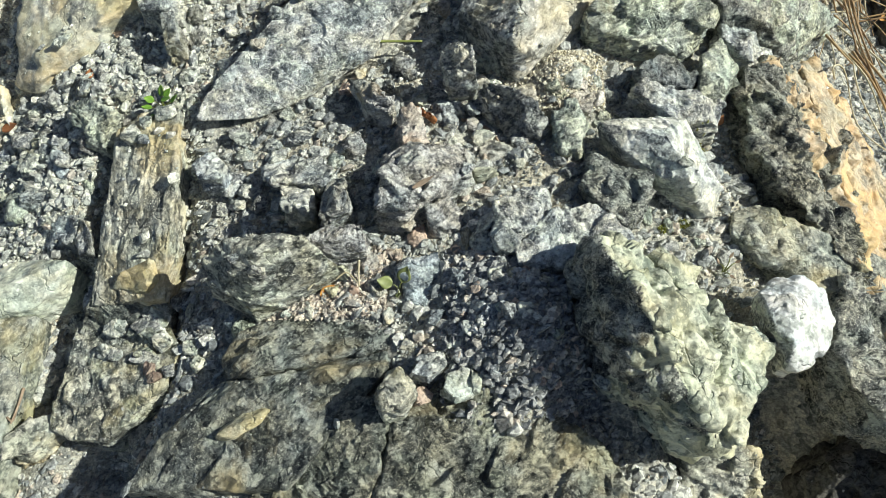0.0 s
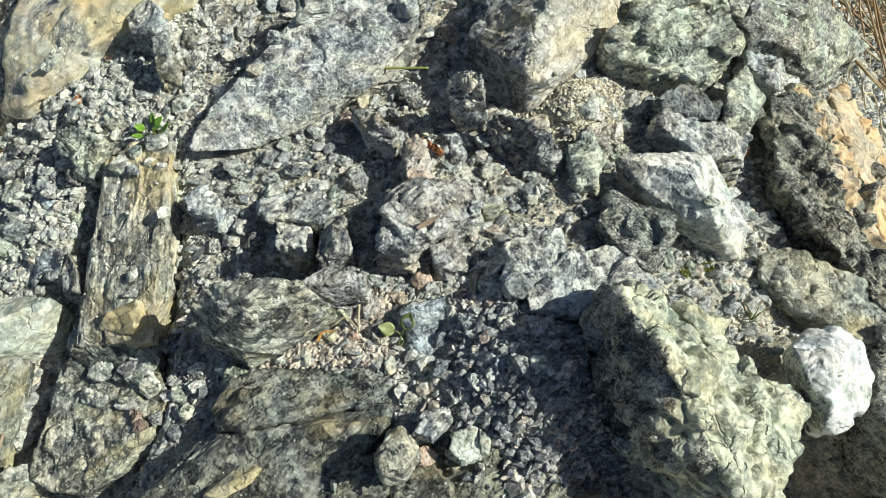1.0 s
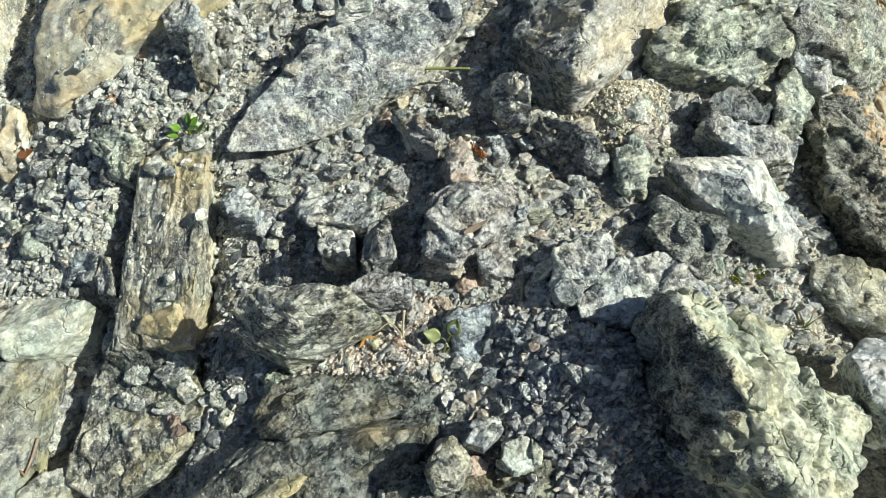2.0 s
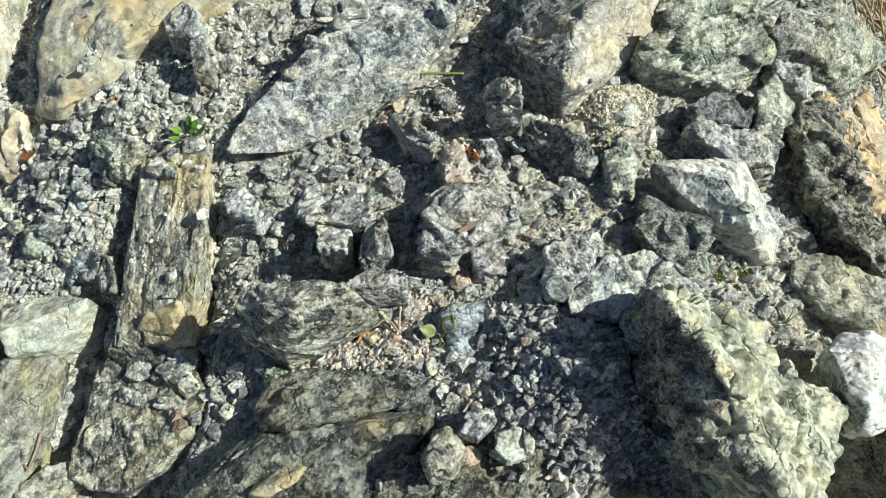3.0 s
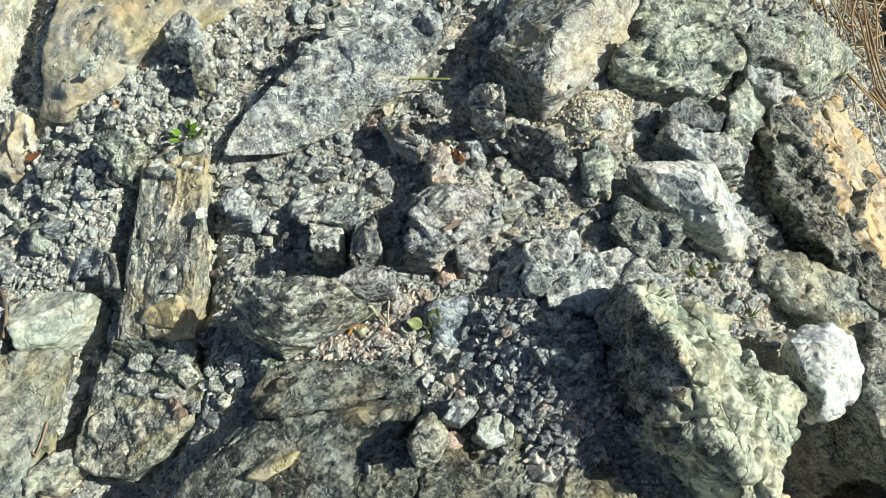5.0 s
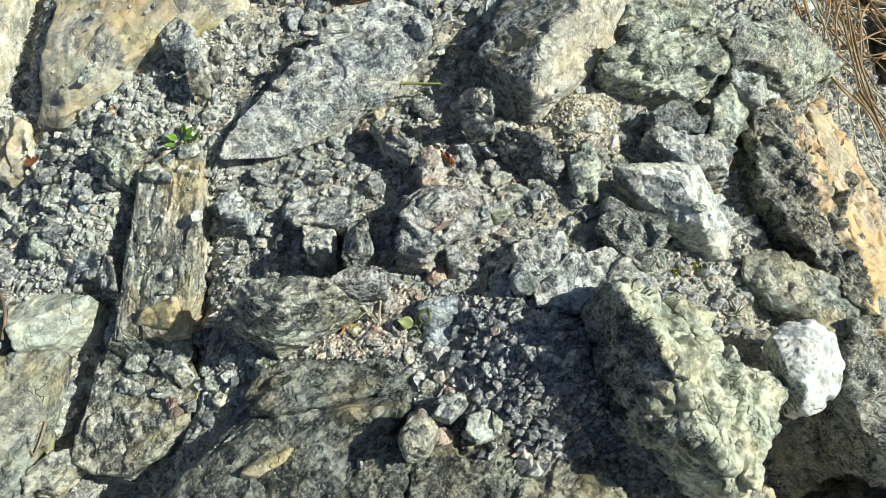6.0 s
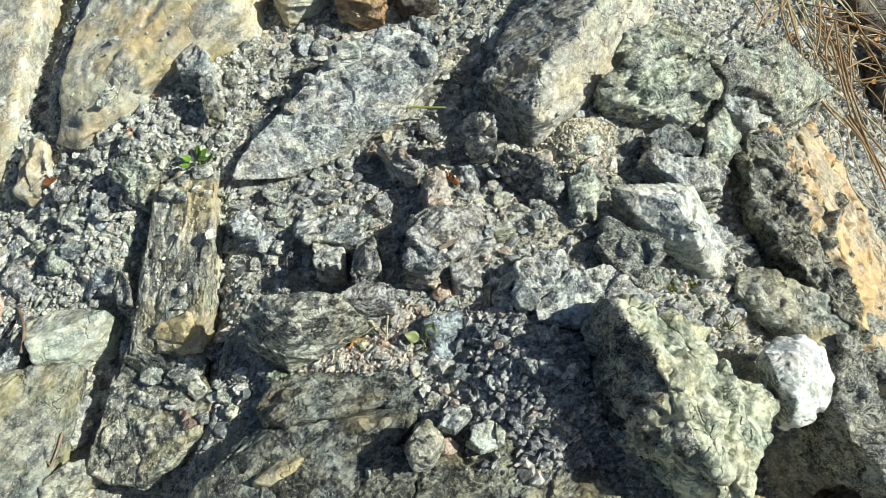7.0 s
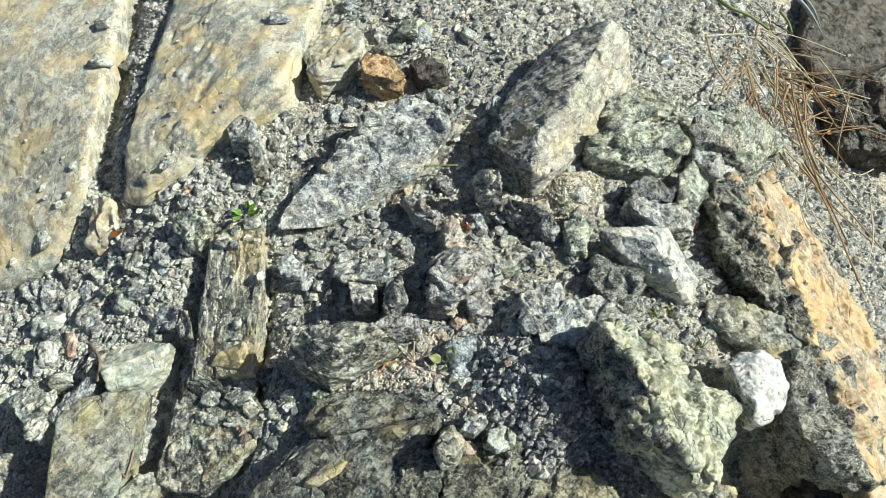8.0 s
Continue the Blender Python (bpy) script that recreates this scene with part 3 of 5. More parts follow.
rock("rock_ledge", "slatebrown", "broken greenish bedrock ledge below loose stones",
     [(-0.009, 0.053, 0.013), (0.042, 0.054, 0.016), (0.073, 0.055, 0.016), (0.102, 0.036, 0.014), (0.133, 0.021, 0.012), (0.147, -0.022, 0.004), (0.086, -0.043, -0.006), (-0.031, -0.043, -0.01), (-0.015, 0.004, 0.008)], depth=0.07, spread=1.03, level=6, rough=1.0, chip=0.6, fol=48)
rock("rock_ledge", "strip", "brown and cream crystalline bedrock block under the boulder",
     [(0.189, 0.024, -0.02), (0.196, 0.026, -0.01), (0.222, 0.03, -0.005), (0.242, 0.026, -0.01), (0.246, -0.014, -0.04), (0.182, -0.014, -0.04)], depth=0.07, spread=1.05, level=5, rough=0.9)
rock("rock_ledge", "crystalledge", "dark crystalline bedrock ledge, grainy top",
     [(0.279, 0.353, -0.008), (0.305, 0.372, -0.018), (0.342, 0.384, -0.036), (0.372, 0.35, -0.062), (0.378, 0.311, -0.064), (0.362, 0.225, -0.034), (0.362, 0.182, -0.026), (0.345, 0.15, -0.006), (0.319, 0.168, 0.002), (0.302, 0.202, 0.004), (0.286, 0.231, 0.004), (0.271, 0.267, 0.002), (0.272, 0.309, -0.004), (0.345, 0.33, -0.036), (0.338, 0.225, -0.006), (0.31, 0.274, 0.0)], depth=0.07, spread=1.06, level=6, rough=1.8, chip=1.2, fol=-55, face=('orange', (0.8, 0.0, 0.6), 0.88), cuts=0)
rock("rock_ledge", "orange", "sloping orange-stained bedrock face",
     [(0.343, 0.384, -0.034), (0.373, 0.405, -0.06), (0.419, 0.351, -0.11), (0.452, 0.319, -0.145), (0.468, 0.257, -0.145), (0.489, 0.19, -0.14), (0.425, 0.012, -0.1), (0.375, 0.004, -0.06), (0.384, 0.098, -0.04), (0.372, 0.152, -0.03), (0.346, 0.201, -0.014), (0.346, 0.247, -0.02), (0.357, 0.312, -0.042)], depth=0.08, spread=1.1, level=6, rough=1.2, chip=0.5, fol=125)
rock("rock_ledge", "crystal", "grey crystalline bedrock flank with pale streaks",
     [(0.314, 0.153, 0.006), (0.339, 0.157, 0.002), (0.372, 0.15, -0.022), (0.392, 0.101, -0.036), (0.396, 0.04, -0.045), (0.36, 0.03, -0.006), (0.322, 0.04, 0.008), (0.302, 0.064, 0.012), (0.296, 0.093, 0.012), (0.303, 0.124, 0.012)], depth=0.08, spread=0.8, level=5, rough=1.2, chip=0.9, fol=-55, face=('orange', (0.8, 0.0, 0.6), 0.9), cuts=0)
rock("rock_ledge", "shoulder", "pale green and tan bedrock shoulder",
     [(0.241, 0.203, 0.008), (0.26, 0.208, 0.012), (0.275, 0.196, 0.004), (0.293, 0.193, 0.002), (0.335, 0.178, -0.004), (0.369, 0.169, -0.016), (0.342, 0.143, -0.008), (0.305, 0.14, 0), (0.26, 0.165, -0.002), (0.24, 0.183, 0.004)], depth=0.06, spread=1.04, level=5, rough=0.8, chip=0.3)
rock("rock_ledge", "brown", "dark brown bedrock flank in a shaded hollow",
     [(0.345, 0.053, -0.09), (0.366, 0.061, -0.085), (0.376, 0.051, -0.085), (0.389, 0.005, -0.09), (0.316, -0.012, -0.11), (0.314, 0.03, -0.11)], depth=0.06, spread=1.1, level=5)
rock("rock_slab", "brown", "dark brown smooth slab beyond the pine needles",
     [(0.57, 0.882, -0.14), (0.783, 0.942, -0.17), (0.71, 0.718, -0.17), (0.629, 0.686, -0.16), (0.521, 0.635, -0.14), (0.496, 0.682, -0.13)], depth=0.05, spread=1.06, level=5, rough=0.4, chip=0.4)
rock("rock_slab", "brown", "dark brown angular rock with a pale broken edge",
     [(0.511, 0.58, -0.15), (0.547, 0.614, -0.13), (0.587, 0.633, -0.12), (0.608, 0.56, -0.13), (0.602, 0.507, -0.15), (0.562, 0.527, -0.15), (0.516, 0.526, -0.16)], depth=0.05, spread=1.06, level=5, rough=0.5)
rock("flat_rock", "grey", "flat grey mica-flecked slab, pointed at one end",
     [(-0.199, 0.297, -0.002), (-0.179, 0.334, 0.01), (-0.133, 0.38, 0.026), (-0.099, 0.415, 0.045), (-0.058, 0.44, 0.048), (-0.021, 0.424, 0.048), (-0.009, 0.39, 0.053), (-0.03, 0.369, 0.036), (-0.045, 0.354, 0.026), (-0.069, 0.341, 0.012), (-0.124, 0.31, -0.007), (-0.146, 0.302, -0.005)], depth=0.014, spread=0.96, level=6, rough=0.5, chip=0.18)
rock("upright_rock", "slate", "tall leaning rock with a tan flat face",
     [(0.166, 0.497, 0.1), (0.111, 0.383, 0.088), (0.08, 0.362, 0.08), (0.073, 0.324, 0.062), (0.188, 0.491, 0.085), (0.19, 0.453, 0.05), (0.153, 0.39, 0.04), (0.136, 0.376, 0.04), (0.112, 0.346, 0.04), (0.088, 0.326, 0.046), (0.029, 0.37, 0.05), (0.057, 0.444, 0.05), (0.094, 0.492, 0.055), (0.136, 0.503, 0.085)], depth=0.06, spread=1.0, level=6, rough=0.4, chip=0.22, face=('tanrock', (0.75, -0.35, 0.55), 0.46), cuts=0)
rock("rock", "palegreen", "rounded pale green schist rock",
     [(0.129, 0.36, 0.062), (0.151, 0.375, 0.075), (0.23, 0.385, 0.06), (0.241, 0.372, 0.045), (0.23, 0.359, 0.03), (0.208, 0.346, 0.028), (0.178, 0.347, 0.03), (0.141, 0.353, 0.04)], depth=0.045, spread=1.0, level=5)
rock("rock", "palegreen", "low ribbed grey-green rock behind another",
     [(0.15, 0.4, 0.055), (0.171, 0.432, 0.06), (0.208, 0.439, 0.06), (0.233, 0.427, 0.05), (0.239, 0.414, 0.045), (0.177, 0.386, 0.06)], depth=0.05, spread=1.02, level=5)
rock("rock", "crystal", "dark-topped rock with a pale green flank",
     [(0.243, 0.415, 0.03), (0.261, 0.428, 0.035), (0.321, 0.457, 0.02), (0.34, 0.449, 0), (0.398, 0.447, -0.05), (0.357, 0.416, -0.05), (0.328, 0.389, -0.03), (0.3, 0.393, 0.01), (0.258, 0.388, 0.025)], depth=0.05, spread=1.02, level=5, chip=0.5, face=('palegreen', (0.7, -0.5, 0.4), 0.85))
rock("rock", "grey", "long grey rock splinter lying aslant",
     [(0.257, 0.392, 0.014), (0.272, 0.403, 0.007), (0.312, 0.381, -0.018), (0.317, 0.369, -0.021), (0.285, 0.359, -0.004), (0.258, 0.374, 0.012)], depth=0.034, level=4)
rock("rock", "palegreen", "small upright grey-green rock",
     [(0.233, 0.341, 0.025), (0.253, 0.367, 0.018), (0.266, 0.338, 0.01), (0.246, 0.305, 0.019), (0.224, 0.299, 0.028)], depth=0.034, level=4)
rock("rock", "darkslate", "dark blue slate chunk with a pale end",
     [(0.173, 0.321, 0.04), (0.199, 0.336, 0.035), (0.226, 0.324, 0.025), (0.219, 0.304, 0.028), (0.196, 0.308, 0.033), (0.175, 0.31, 0.035)], depth=0.034, level=4)
rock("rock", "grey", "streaked grey schist fragment",
     [(0.169, 0.303, 0.032), (0.183, 0.311, 0.034), (0.222, 0.303, 0.027), (0.245, 0.298, 0.017), (0.24, 0.277, 0.019), (0.199, 0.271, 0.034), (0.184, 0.292, 0.031)], depth=0.034, level=5)
# grey on the faces turned from the sun puts their shade into the colour
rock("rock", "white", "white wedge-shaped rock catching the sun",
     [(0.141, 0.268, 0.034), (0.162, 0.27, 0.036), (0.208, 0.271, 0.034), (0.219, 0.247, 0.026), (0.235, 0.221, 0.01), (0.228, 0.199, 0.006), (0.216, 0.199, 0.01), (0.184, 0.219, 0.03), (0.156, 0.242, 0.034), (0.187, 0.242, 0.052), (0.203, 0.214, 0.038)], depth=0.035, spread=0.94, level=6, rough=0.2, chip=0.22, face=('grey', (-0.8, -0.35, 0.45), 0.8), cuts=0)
rock("rock", "crystal", "dark speckled rock half under the white wedge",
     [(0.124, 0.218, 0.028), (0.137, 0.241, 0.024), (0.158, 0.23, 0.03), (0.179, 0.221, 0.035), (0.171, 0.196, 0.034), (0.155, 0.176, 0.036), (0.147, 0.18, 0.034), (0.133, 0.201, 0.03)], depth=0.03, level=5)
rock("rock", "palegreen", "small smooth grey-green rock, half in shade",
     [(0.106, 0.281, 0.031), (0.123, 0.292, 0.036), (0.134, 0.28, 0.024), (0.128, 0.251, 0.025), (0.113, 0.251, 0.021), (0.107, 0.272, 0.024)], depth=0.034, level=4)
rock("rock", "slate", "dark grey angular rock in the gravel",
     [(0.039, 0.302, 0.016), (0.053, 0.307, 0.037), (0.073, 0.299, 0.043), (0.103, 0.277, 0.027), (0.097, 0.264, 0.019), (0.068, 0.276, 0.009), (0.051, 0.291, 0.006)], depth=0.034, level=5)
rock("rock", "crumble", "crumbly grey rock clump in gravel",
     [(-0.03, 0.247, 0.02), (-0.008, 0.253, 0.026), (0.038, 0.255, 0.022), (0.04, 0.224, 0.03), (0.02, 0.211, 0.04), (-0.007, 0.187, 0.04), (-0.028, 0.193, 0.04), (-0.021, 0.216, 0.045)], depth=0.035, level=5, rough=1.5)
rock("rock", "pink", "small pale pointed rock in gravel",
     [(-0.021, 0.277, 0.026), (-0.008, 0.29, 0.034), (0.001, 0.278, 0.03), (0.007, 0.258, 0.022), (-0.013, 0.253, 0.024)], depth=0.025, level=4)
rock("rock", "crumble", "grey rock fragment with a dark hollow beneath",
     [(0.003, 0.2, 0.027), (0.02, 0.213, 0.016), (0.034, 0.199, 0.009), (0.032, 0.185, 0.008), (0.01, 0.185, 0.016)], depth=0.034, level=4)
rock("rock", "grey", "angular pale grey rock with a shaded foot",
     [(0.046, 0.178, 0.024), (0.057, 0.197, 0.034), (0.083, 0.214, 0.03), (0.098, 0.213, 0.026), (0.102, 0.194, 0.026), (0.092, 0.18, 0.028), (0.072, 0.162, 0.03), (0.049, 0.165, 0.012)], depth=0.035, level=5, chip=0.7)
rock("rock", "grey", "flat-topped grey block with a dark broken front",
     [(0.073, 0.16, 0.03), (0.1, 0.191, 0.03), (0.134, 0.197, 0.03), (0.158, 0.175, 0.03), (0.16, 0.155, 0.034), (0.123, 0.149, 0.032), (0.108, 0.144, 0.03), (0.075, 0.147, 0.03)], depth=0.035, spread=0.97, level=5, rough=0.5, chip=0.5)
# dark crystal on faces turned from the sun: darker skin plus painted shade
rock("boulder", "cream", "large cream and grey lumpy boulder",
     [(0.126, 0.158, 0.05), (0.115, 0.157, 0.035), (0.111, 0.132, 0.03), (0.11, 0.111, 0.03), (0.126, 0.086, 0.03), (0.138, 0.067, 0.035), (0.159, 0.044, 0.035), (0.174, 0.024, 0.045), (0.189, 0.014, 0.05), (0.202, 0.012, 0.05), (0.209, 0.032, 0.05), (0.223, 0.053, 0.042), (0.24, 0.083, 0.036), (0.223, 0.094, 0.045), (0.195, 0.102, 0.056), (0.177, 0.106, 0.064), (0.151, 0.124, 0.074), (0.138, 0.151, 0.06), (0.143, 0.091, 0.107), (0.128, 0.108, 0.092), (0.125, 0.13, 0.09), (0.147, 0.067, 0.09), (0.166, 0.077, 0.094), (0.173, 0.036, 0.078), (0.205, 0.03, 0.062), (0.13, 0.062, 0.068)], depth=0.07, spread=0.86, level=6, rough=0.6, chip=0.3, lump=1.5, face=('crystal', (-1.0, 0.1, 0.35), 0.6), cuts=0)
rock("rock", "palegreen", "grey tabular fragment against the boulder",
     [(0.211, 0.101, 0.04), (0.235, 0.099, 0.036), (0.245, 0.086, 0.034), (0.234, 0.078, 0.03), (0.225, 0.083, 0.03), (0.213, 0.09, 0.04)], depth=0.03, level=4)
rock("rock", "cream", "narrow split-off rock flake beside a crack",
     [(0.16, 0.138, 0.064), (0.17, 0.149, 0.058), (0.182, 0.141, 0.054), (0.195, 0.123, 0.052), (0.196, 0.111, 0.054), (0.184, 0.11, 0.062), (0.173, 0.12, 0.066)], depth=0.05, level=4, rough=0.6, lump=0.7)
# left faces grey instead of white: shade given as colour
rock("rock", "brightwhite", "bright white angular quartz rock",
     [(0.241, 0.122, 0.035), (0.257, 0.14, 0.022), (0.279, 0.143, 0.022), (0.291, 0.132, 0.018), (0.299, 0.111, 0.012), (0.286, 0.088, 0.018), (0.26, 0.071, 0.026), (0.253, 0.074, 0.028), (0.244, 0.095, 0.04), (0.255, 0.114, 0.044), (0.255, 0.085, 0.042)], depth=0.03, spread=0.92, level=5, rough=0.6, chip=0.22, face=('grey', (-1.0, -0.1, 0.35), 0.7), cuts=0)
rock("rock", "veined", "flat dark schist rock with pale veins",
     [(-0.163, 0.152, 0.016), (-0.141, 0.163, 0.036), (-0.101, 0.161, 0.048), (-0.078, 0.157, 0.05), (-0.061, 0.152, 0.018), (-0.088, 0.139, 0.008), (-0.116, 0.132, 0.004), (-0.127, 0.124, -0.004), (-0.141, 0.131, -0.004), (-0.159, 0.139, 0.006), (-0.109, 0.143, 0.052)], depth=0.035, spread=1.02, level=6, rough=0.5, chip=0.16, cuts=0)
rock("rock", "crumble", "grey fragment leaning on the flat rock",
     [(-0.085, 0.165, 0.032), (-0.067, 0.179, 0.027), (-0.039, 0.177, 0.033), (-0.039, 0.164, 0.018), (-0.061, 0.161, 0.008)], depth=0.034, level=5)
rock("rock", "grey", "pale layered schist fragment",
     [(-0.131, 0.25, -0.002), (-0.104, 0.263, -0.004), (-0.071, 0.245, 0.007), (-0.073, 0.22, 0.017), (-0.124, 0.234, 0.003)], depth=0.034, level=5, fol=10)
rock("rock", "white", "small broken white chunk in the gravel",
     [(-0.115, 0.231, 0.001), (-0.089, 0.227, 0.004), (-0.083, 0.194, 0.03), (-0.106, 0.199, 0.024)], depth=0.034, level=4)
rock("rock", "slate", "upright grey splinter in the gravel",
     [(-0.074, 0.225, 0.016), (-0.058, 0.225, 0.026), (-0.052, 0.194, 0.041), (-0.065, 0.181, 0.032), (-0.074, 0.184, 0.035)], depth=0.034, level=4)
rock("rock", "grey", "grey block with a crumbly yellow foot",
     [(0.015, 0.325, 0.051), (0.023, 0.328, 0.062), (0.041, 0.323, 0.064), (0.044, 0.311, 0.041), (0.023, 0.311, 0.03)], depth=0.034, level=4)
rock("rock", "crumble", "elongated ribbed rock fragment",
     [(-0.066, 0.326, 0.017), (-0.05, 0.321, 0.025), (-0.022, 0.294, 0.029), (-0.028, 0.287, 0.027), (-0.046, 0.296, 0.023)], depth=0.034, level=4)
rock("rock", "bluegrey", "blue-grey veined rock lump",
     [(-0.013, 0.154, 0.01), (0.015, 0.168, 0.007), (0.025, 0.136, 0.001), (0.009, 0.118, -0), (-0.007, 0.13, -0.002)], depth=0.034, level=5)
rock("rock", "ochre", "flat ochre stone with a dark hollow beside it",
     [(-0.187, 0.542, 0.027), (-0.178, 0.577, 0.018), (-0.133, 0.578, 0.031), (-0.113, 0.54, 0.049), (-0.113, 0.504, 0.057), (-0.136, 0.485, 0.057), (-0.162, 0.472, 0.049), (-0.176, 0.487, 0.043)], depth=0.034, level=5, chip=0.4)
rock("rock", "orangestone", "rounded orange stone lying on gravel",
     [(-0.112, 0.485, 0.056), (-0.105, 0.499, 0.056), (-0.079, 0.496, 0.053), (-0.064, 0.479, 0.048), (-0.065, 0.467, 0.045), (-0.091, 0.467, 0.049), (-0.108, 0.472, 0.054)], depth=0.034, level=4)
rock("rock", "brown", "dark brown angular stone",
     [(-0.058, 0.491, 0.048), (-0.044, 0.504, 0.047), (-0.018, 0.492, 0.046), (-0.013, 0.477, 0.045), (-0.03, 0.47, 0.041), (-0.046, 0.472, 0.042)], depth=0.034, level=4)
rock("rock", "pale", "pale blocky rock at the ledge foot",
     [(-0.508, 0.149, -0.117), (-0.477, 0.163, -0.106), (-0.448, 0.144, -0.09), (-0.436, 0.114, -0.081), (-0.451, 0.096, -0.085), (-0.473, 0.116, -0.097)], depth=0.04, level=5)
rock("rock", "grey", "long grey rock at the ledge foot",
     [(-0.441, 0.119, -0.087), (-0.43, 0.142, -0.087), (-0.398, 0.157, -0.076), (-0.389, 0.15, -0.074), (-0.411, 0.128, -0.081), (-0.428, 0.111, -0.082)], depth=0.034, level=4)
rock("rock", "grey", "blue-grey low rock on weathered bedrock",
     [(-0.541, 0.298, -0.124), (-0.507, 0.3, -0.113), (-0.477, 0.286, -0.109), (-0.476, 0.263, -0.115), (-0.509, 0.265, -0.123), (-0.53, 0.28, -0.125)], depth=0.034, level=4)
rock("rock", "pale", "pale angular rock above the ledge",
     [(-0.422, 0.238, -0.101), (-0.395, 0.262, -0.086), (-0.371, 0.248, -0.081), (-0.359, 0.212, -0.081), (-0.381, 0.214, -0.092), (-0.405, 0.222, -0.099)], depth=0.034, level=5)
rock("rock", "bluegrey", "blue-grey angular rock above the ledge",
     [(-0.361, 0.233, -0.08), (-0.344, 0.241, -0.068), (-0.306, 0.23, -0.047), (-0.309, 0.206, -0.054), (-0.338, 0.206, -0.069)], depth=0.034, level=4)
rock("rock", "slate", "thin standing slate beside the joint",
     [(-0.308, 0.204, -0.056), (-0.303, 0.227, -0.048), (-0.291, 0.214, -0.043), (-0.284, 0.191, -0.044), (-0.3, 0.193, -0.053)], depth=0.034, level=4)
rock("rock", "palegreen", "grey-green rock pointing down a joint",
     [(-0.323, 0.323, -0.018), (-0.307, 0.329, -0.009), (-0.275, 0.316, -0.009), (-0.287, 0.287, -0.023), (-0.303, 0.295, -0.026)], depth=0.034, level=4)
rock("rock", "bluegrey", "rounded blue-grey rock in the gravel",
     [(-0.374, 0.303, -0.06), (-0.358, 0.307, -0.048), (-0.334, 0.293, -0.044), (-0.327, 0.269, -0.053), (-0.351, 0.275, -0.064), (-0.368, 0.287, -0.066)], depth=0.034, level=4)
rock("rock", "grey", "grey rock under the ledge edge",
     [(-0.266, 0.418, 0.023), (-0.246, 0.43, 0.034), (-0.227, 0.411, 0.04), (-0.229, 0.391, 0.033), (-0.254, 0.396, 0.026)], depth=0.034, level=4)
rock("rock", "slate", "small square slate standing in gravel",
     [(-0.234, 0.388, 0.031), (-0.22, 0.387, 0.036), (-0.214, 0.364, 0.027), (-0.228, 0.361, 0.021)], depth=0.034, level=4)
rock("rock", "grey", "pale grey elongated fragment",
     [(-0.037, 0.446, 0.052), (-0.023, 0.443, 0.053), (-0.006, 0.415, 0.051), (-0.011, 0.411, 0.047), (-0.029, 0.432, 0.047)], depth=0.034, level=4)
rock("rock", "strip", "ochre-footed rock at the dark joint",
     [(-0.346, 0.043, -0.09), (-0.333, 0.057, -0.095), (-0.312, 0.066, -0.098), (-0.305, 0.049, -0.095), (-0.321, 0.029, -0.093), (-0.339, 0.026, -0.091)], depth=0.034, level=4)
rock("rock", "pale", "pale stone pile at the joint",
     [(-0.246, 0.135, -0.069), (-0.222, 0.135, -0.057), (-0.207, 0.118, -0.061), (-0.213, 0.105, -0.073), (-0.237, 0.115, -0.083)], depth=0.034, level=4)
rock("rock", "bluegrey", "low grey rock among gravel",
     [(-0.193, 0.252, -0.002), (-0.181, 0.264, -0.002), (-0.164, 0.252, -0.001), (-0.165, 0.235, 0.004), (-0.183, 0.235, 0.002)], depth=0.034, level=4)
rock("rock", "mossrock", "rounded stone with a yellow-brown lichen patch",
     [(-0.022, 0.049, 0.037), (-0.015, 0.066, 0.032), (-0.007, 0.065, 0.036), (0.003, 0.05, 0.043), (-0.004, 0.039, 0.043), (-0.017, 0.036, 0.04)], depth=0.034, level=4)
rock("rock", "pale", "pale knobbly stone on dark gravel",
     [(0.023, 0.088, 0.02), (0.028, 0.101, 0.014), (0.042, 0.111, 0.012), (0.047, 0.103, 0.014), (0.036, 0.086, 0.018)], depth=0.034, level=4)
rock("rock", "pale", "round pale knobbly stone on bedrock",
     [(0.022, 0.055, 0.033), (0.025, 0.066, 0.028), (0.035, 0.071, 0.023), (0.044, 0.064, 0.022), (0.041, 0.052, 0.026), (0.03, 0.046, 0.031)], depth=0.034, level=4)
rock("rock", "palegreen", "slim pale upright stone splinter",
     [(0.04, 0.095, 0.017), (0.045, 0.095, 0.017), (0.051, 0.077, 0.02), (0.047, 0.054, 0.025), (0.042, 0.054, 0.027)], depth=0.034, level=4, chip=0.5)
rock("rock", "bluegrey", "blue-grey stone among small stones",
     [(-0.001, 0.064, 0.033), (0.005, 0.082, 0.022), (0.021, 0.085, 0.019), (0.024, 0.075, 0.023), (0.012, 0.06, 0.034)], depth=0.034, level=4)
rock("rock", "palegreen", "pale pointed stone on bedrock",
     [(0.051, 0.061, 0.018), (0.057, 0.071, 0.016), (0.066, 0.077, 0.017), (0.068, 0.063, 0.015), (0.058, 0.057, 0.017)], depth=0.034, level=4, chip=0.6)
rock("rock", "palegreen", "small angular pale stone on bedrock",
     [(0.072, 0.06, 0.015), (0.075, 0.069, 0.017), (0.083, 0.069, 0.021), (0.088, 0.059, 0.019), (0.08, 0.051, 0.017)], depth=0.034, level=4)

# ---- where small stones come to rest ----
from mathutils.bvhtree import BVHTree


def resting_tree(skip=()):
    verts, faces, kinds, at = [], [], [], 0
    for v, f, what in COLLIDE:
        verts.append(v)
        faces.append(f + at)
        kinds += [what] * len(f)
        at += len(v)
    return BVHTree.FromPolygons(np.concatenate(verts).tolist(), np.concatenate(faces).tolist(), all_triangles=True), kinds


TREE, KINDS = resting_tree()


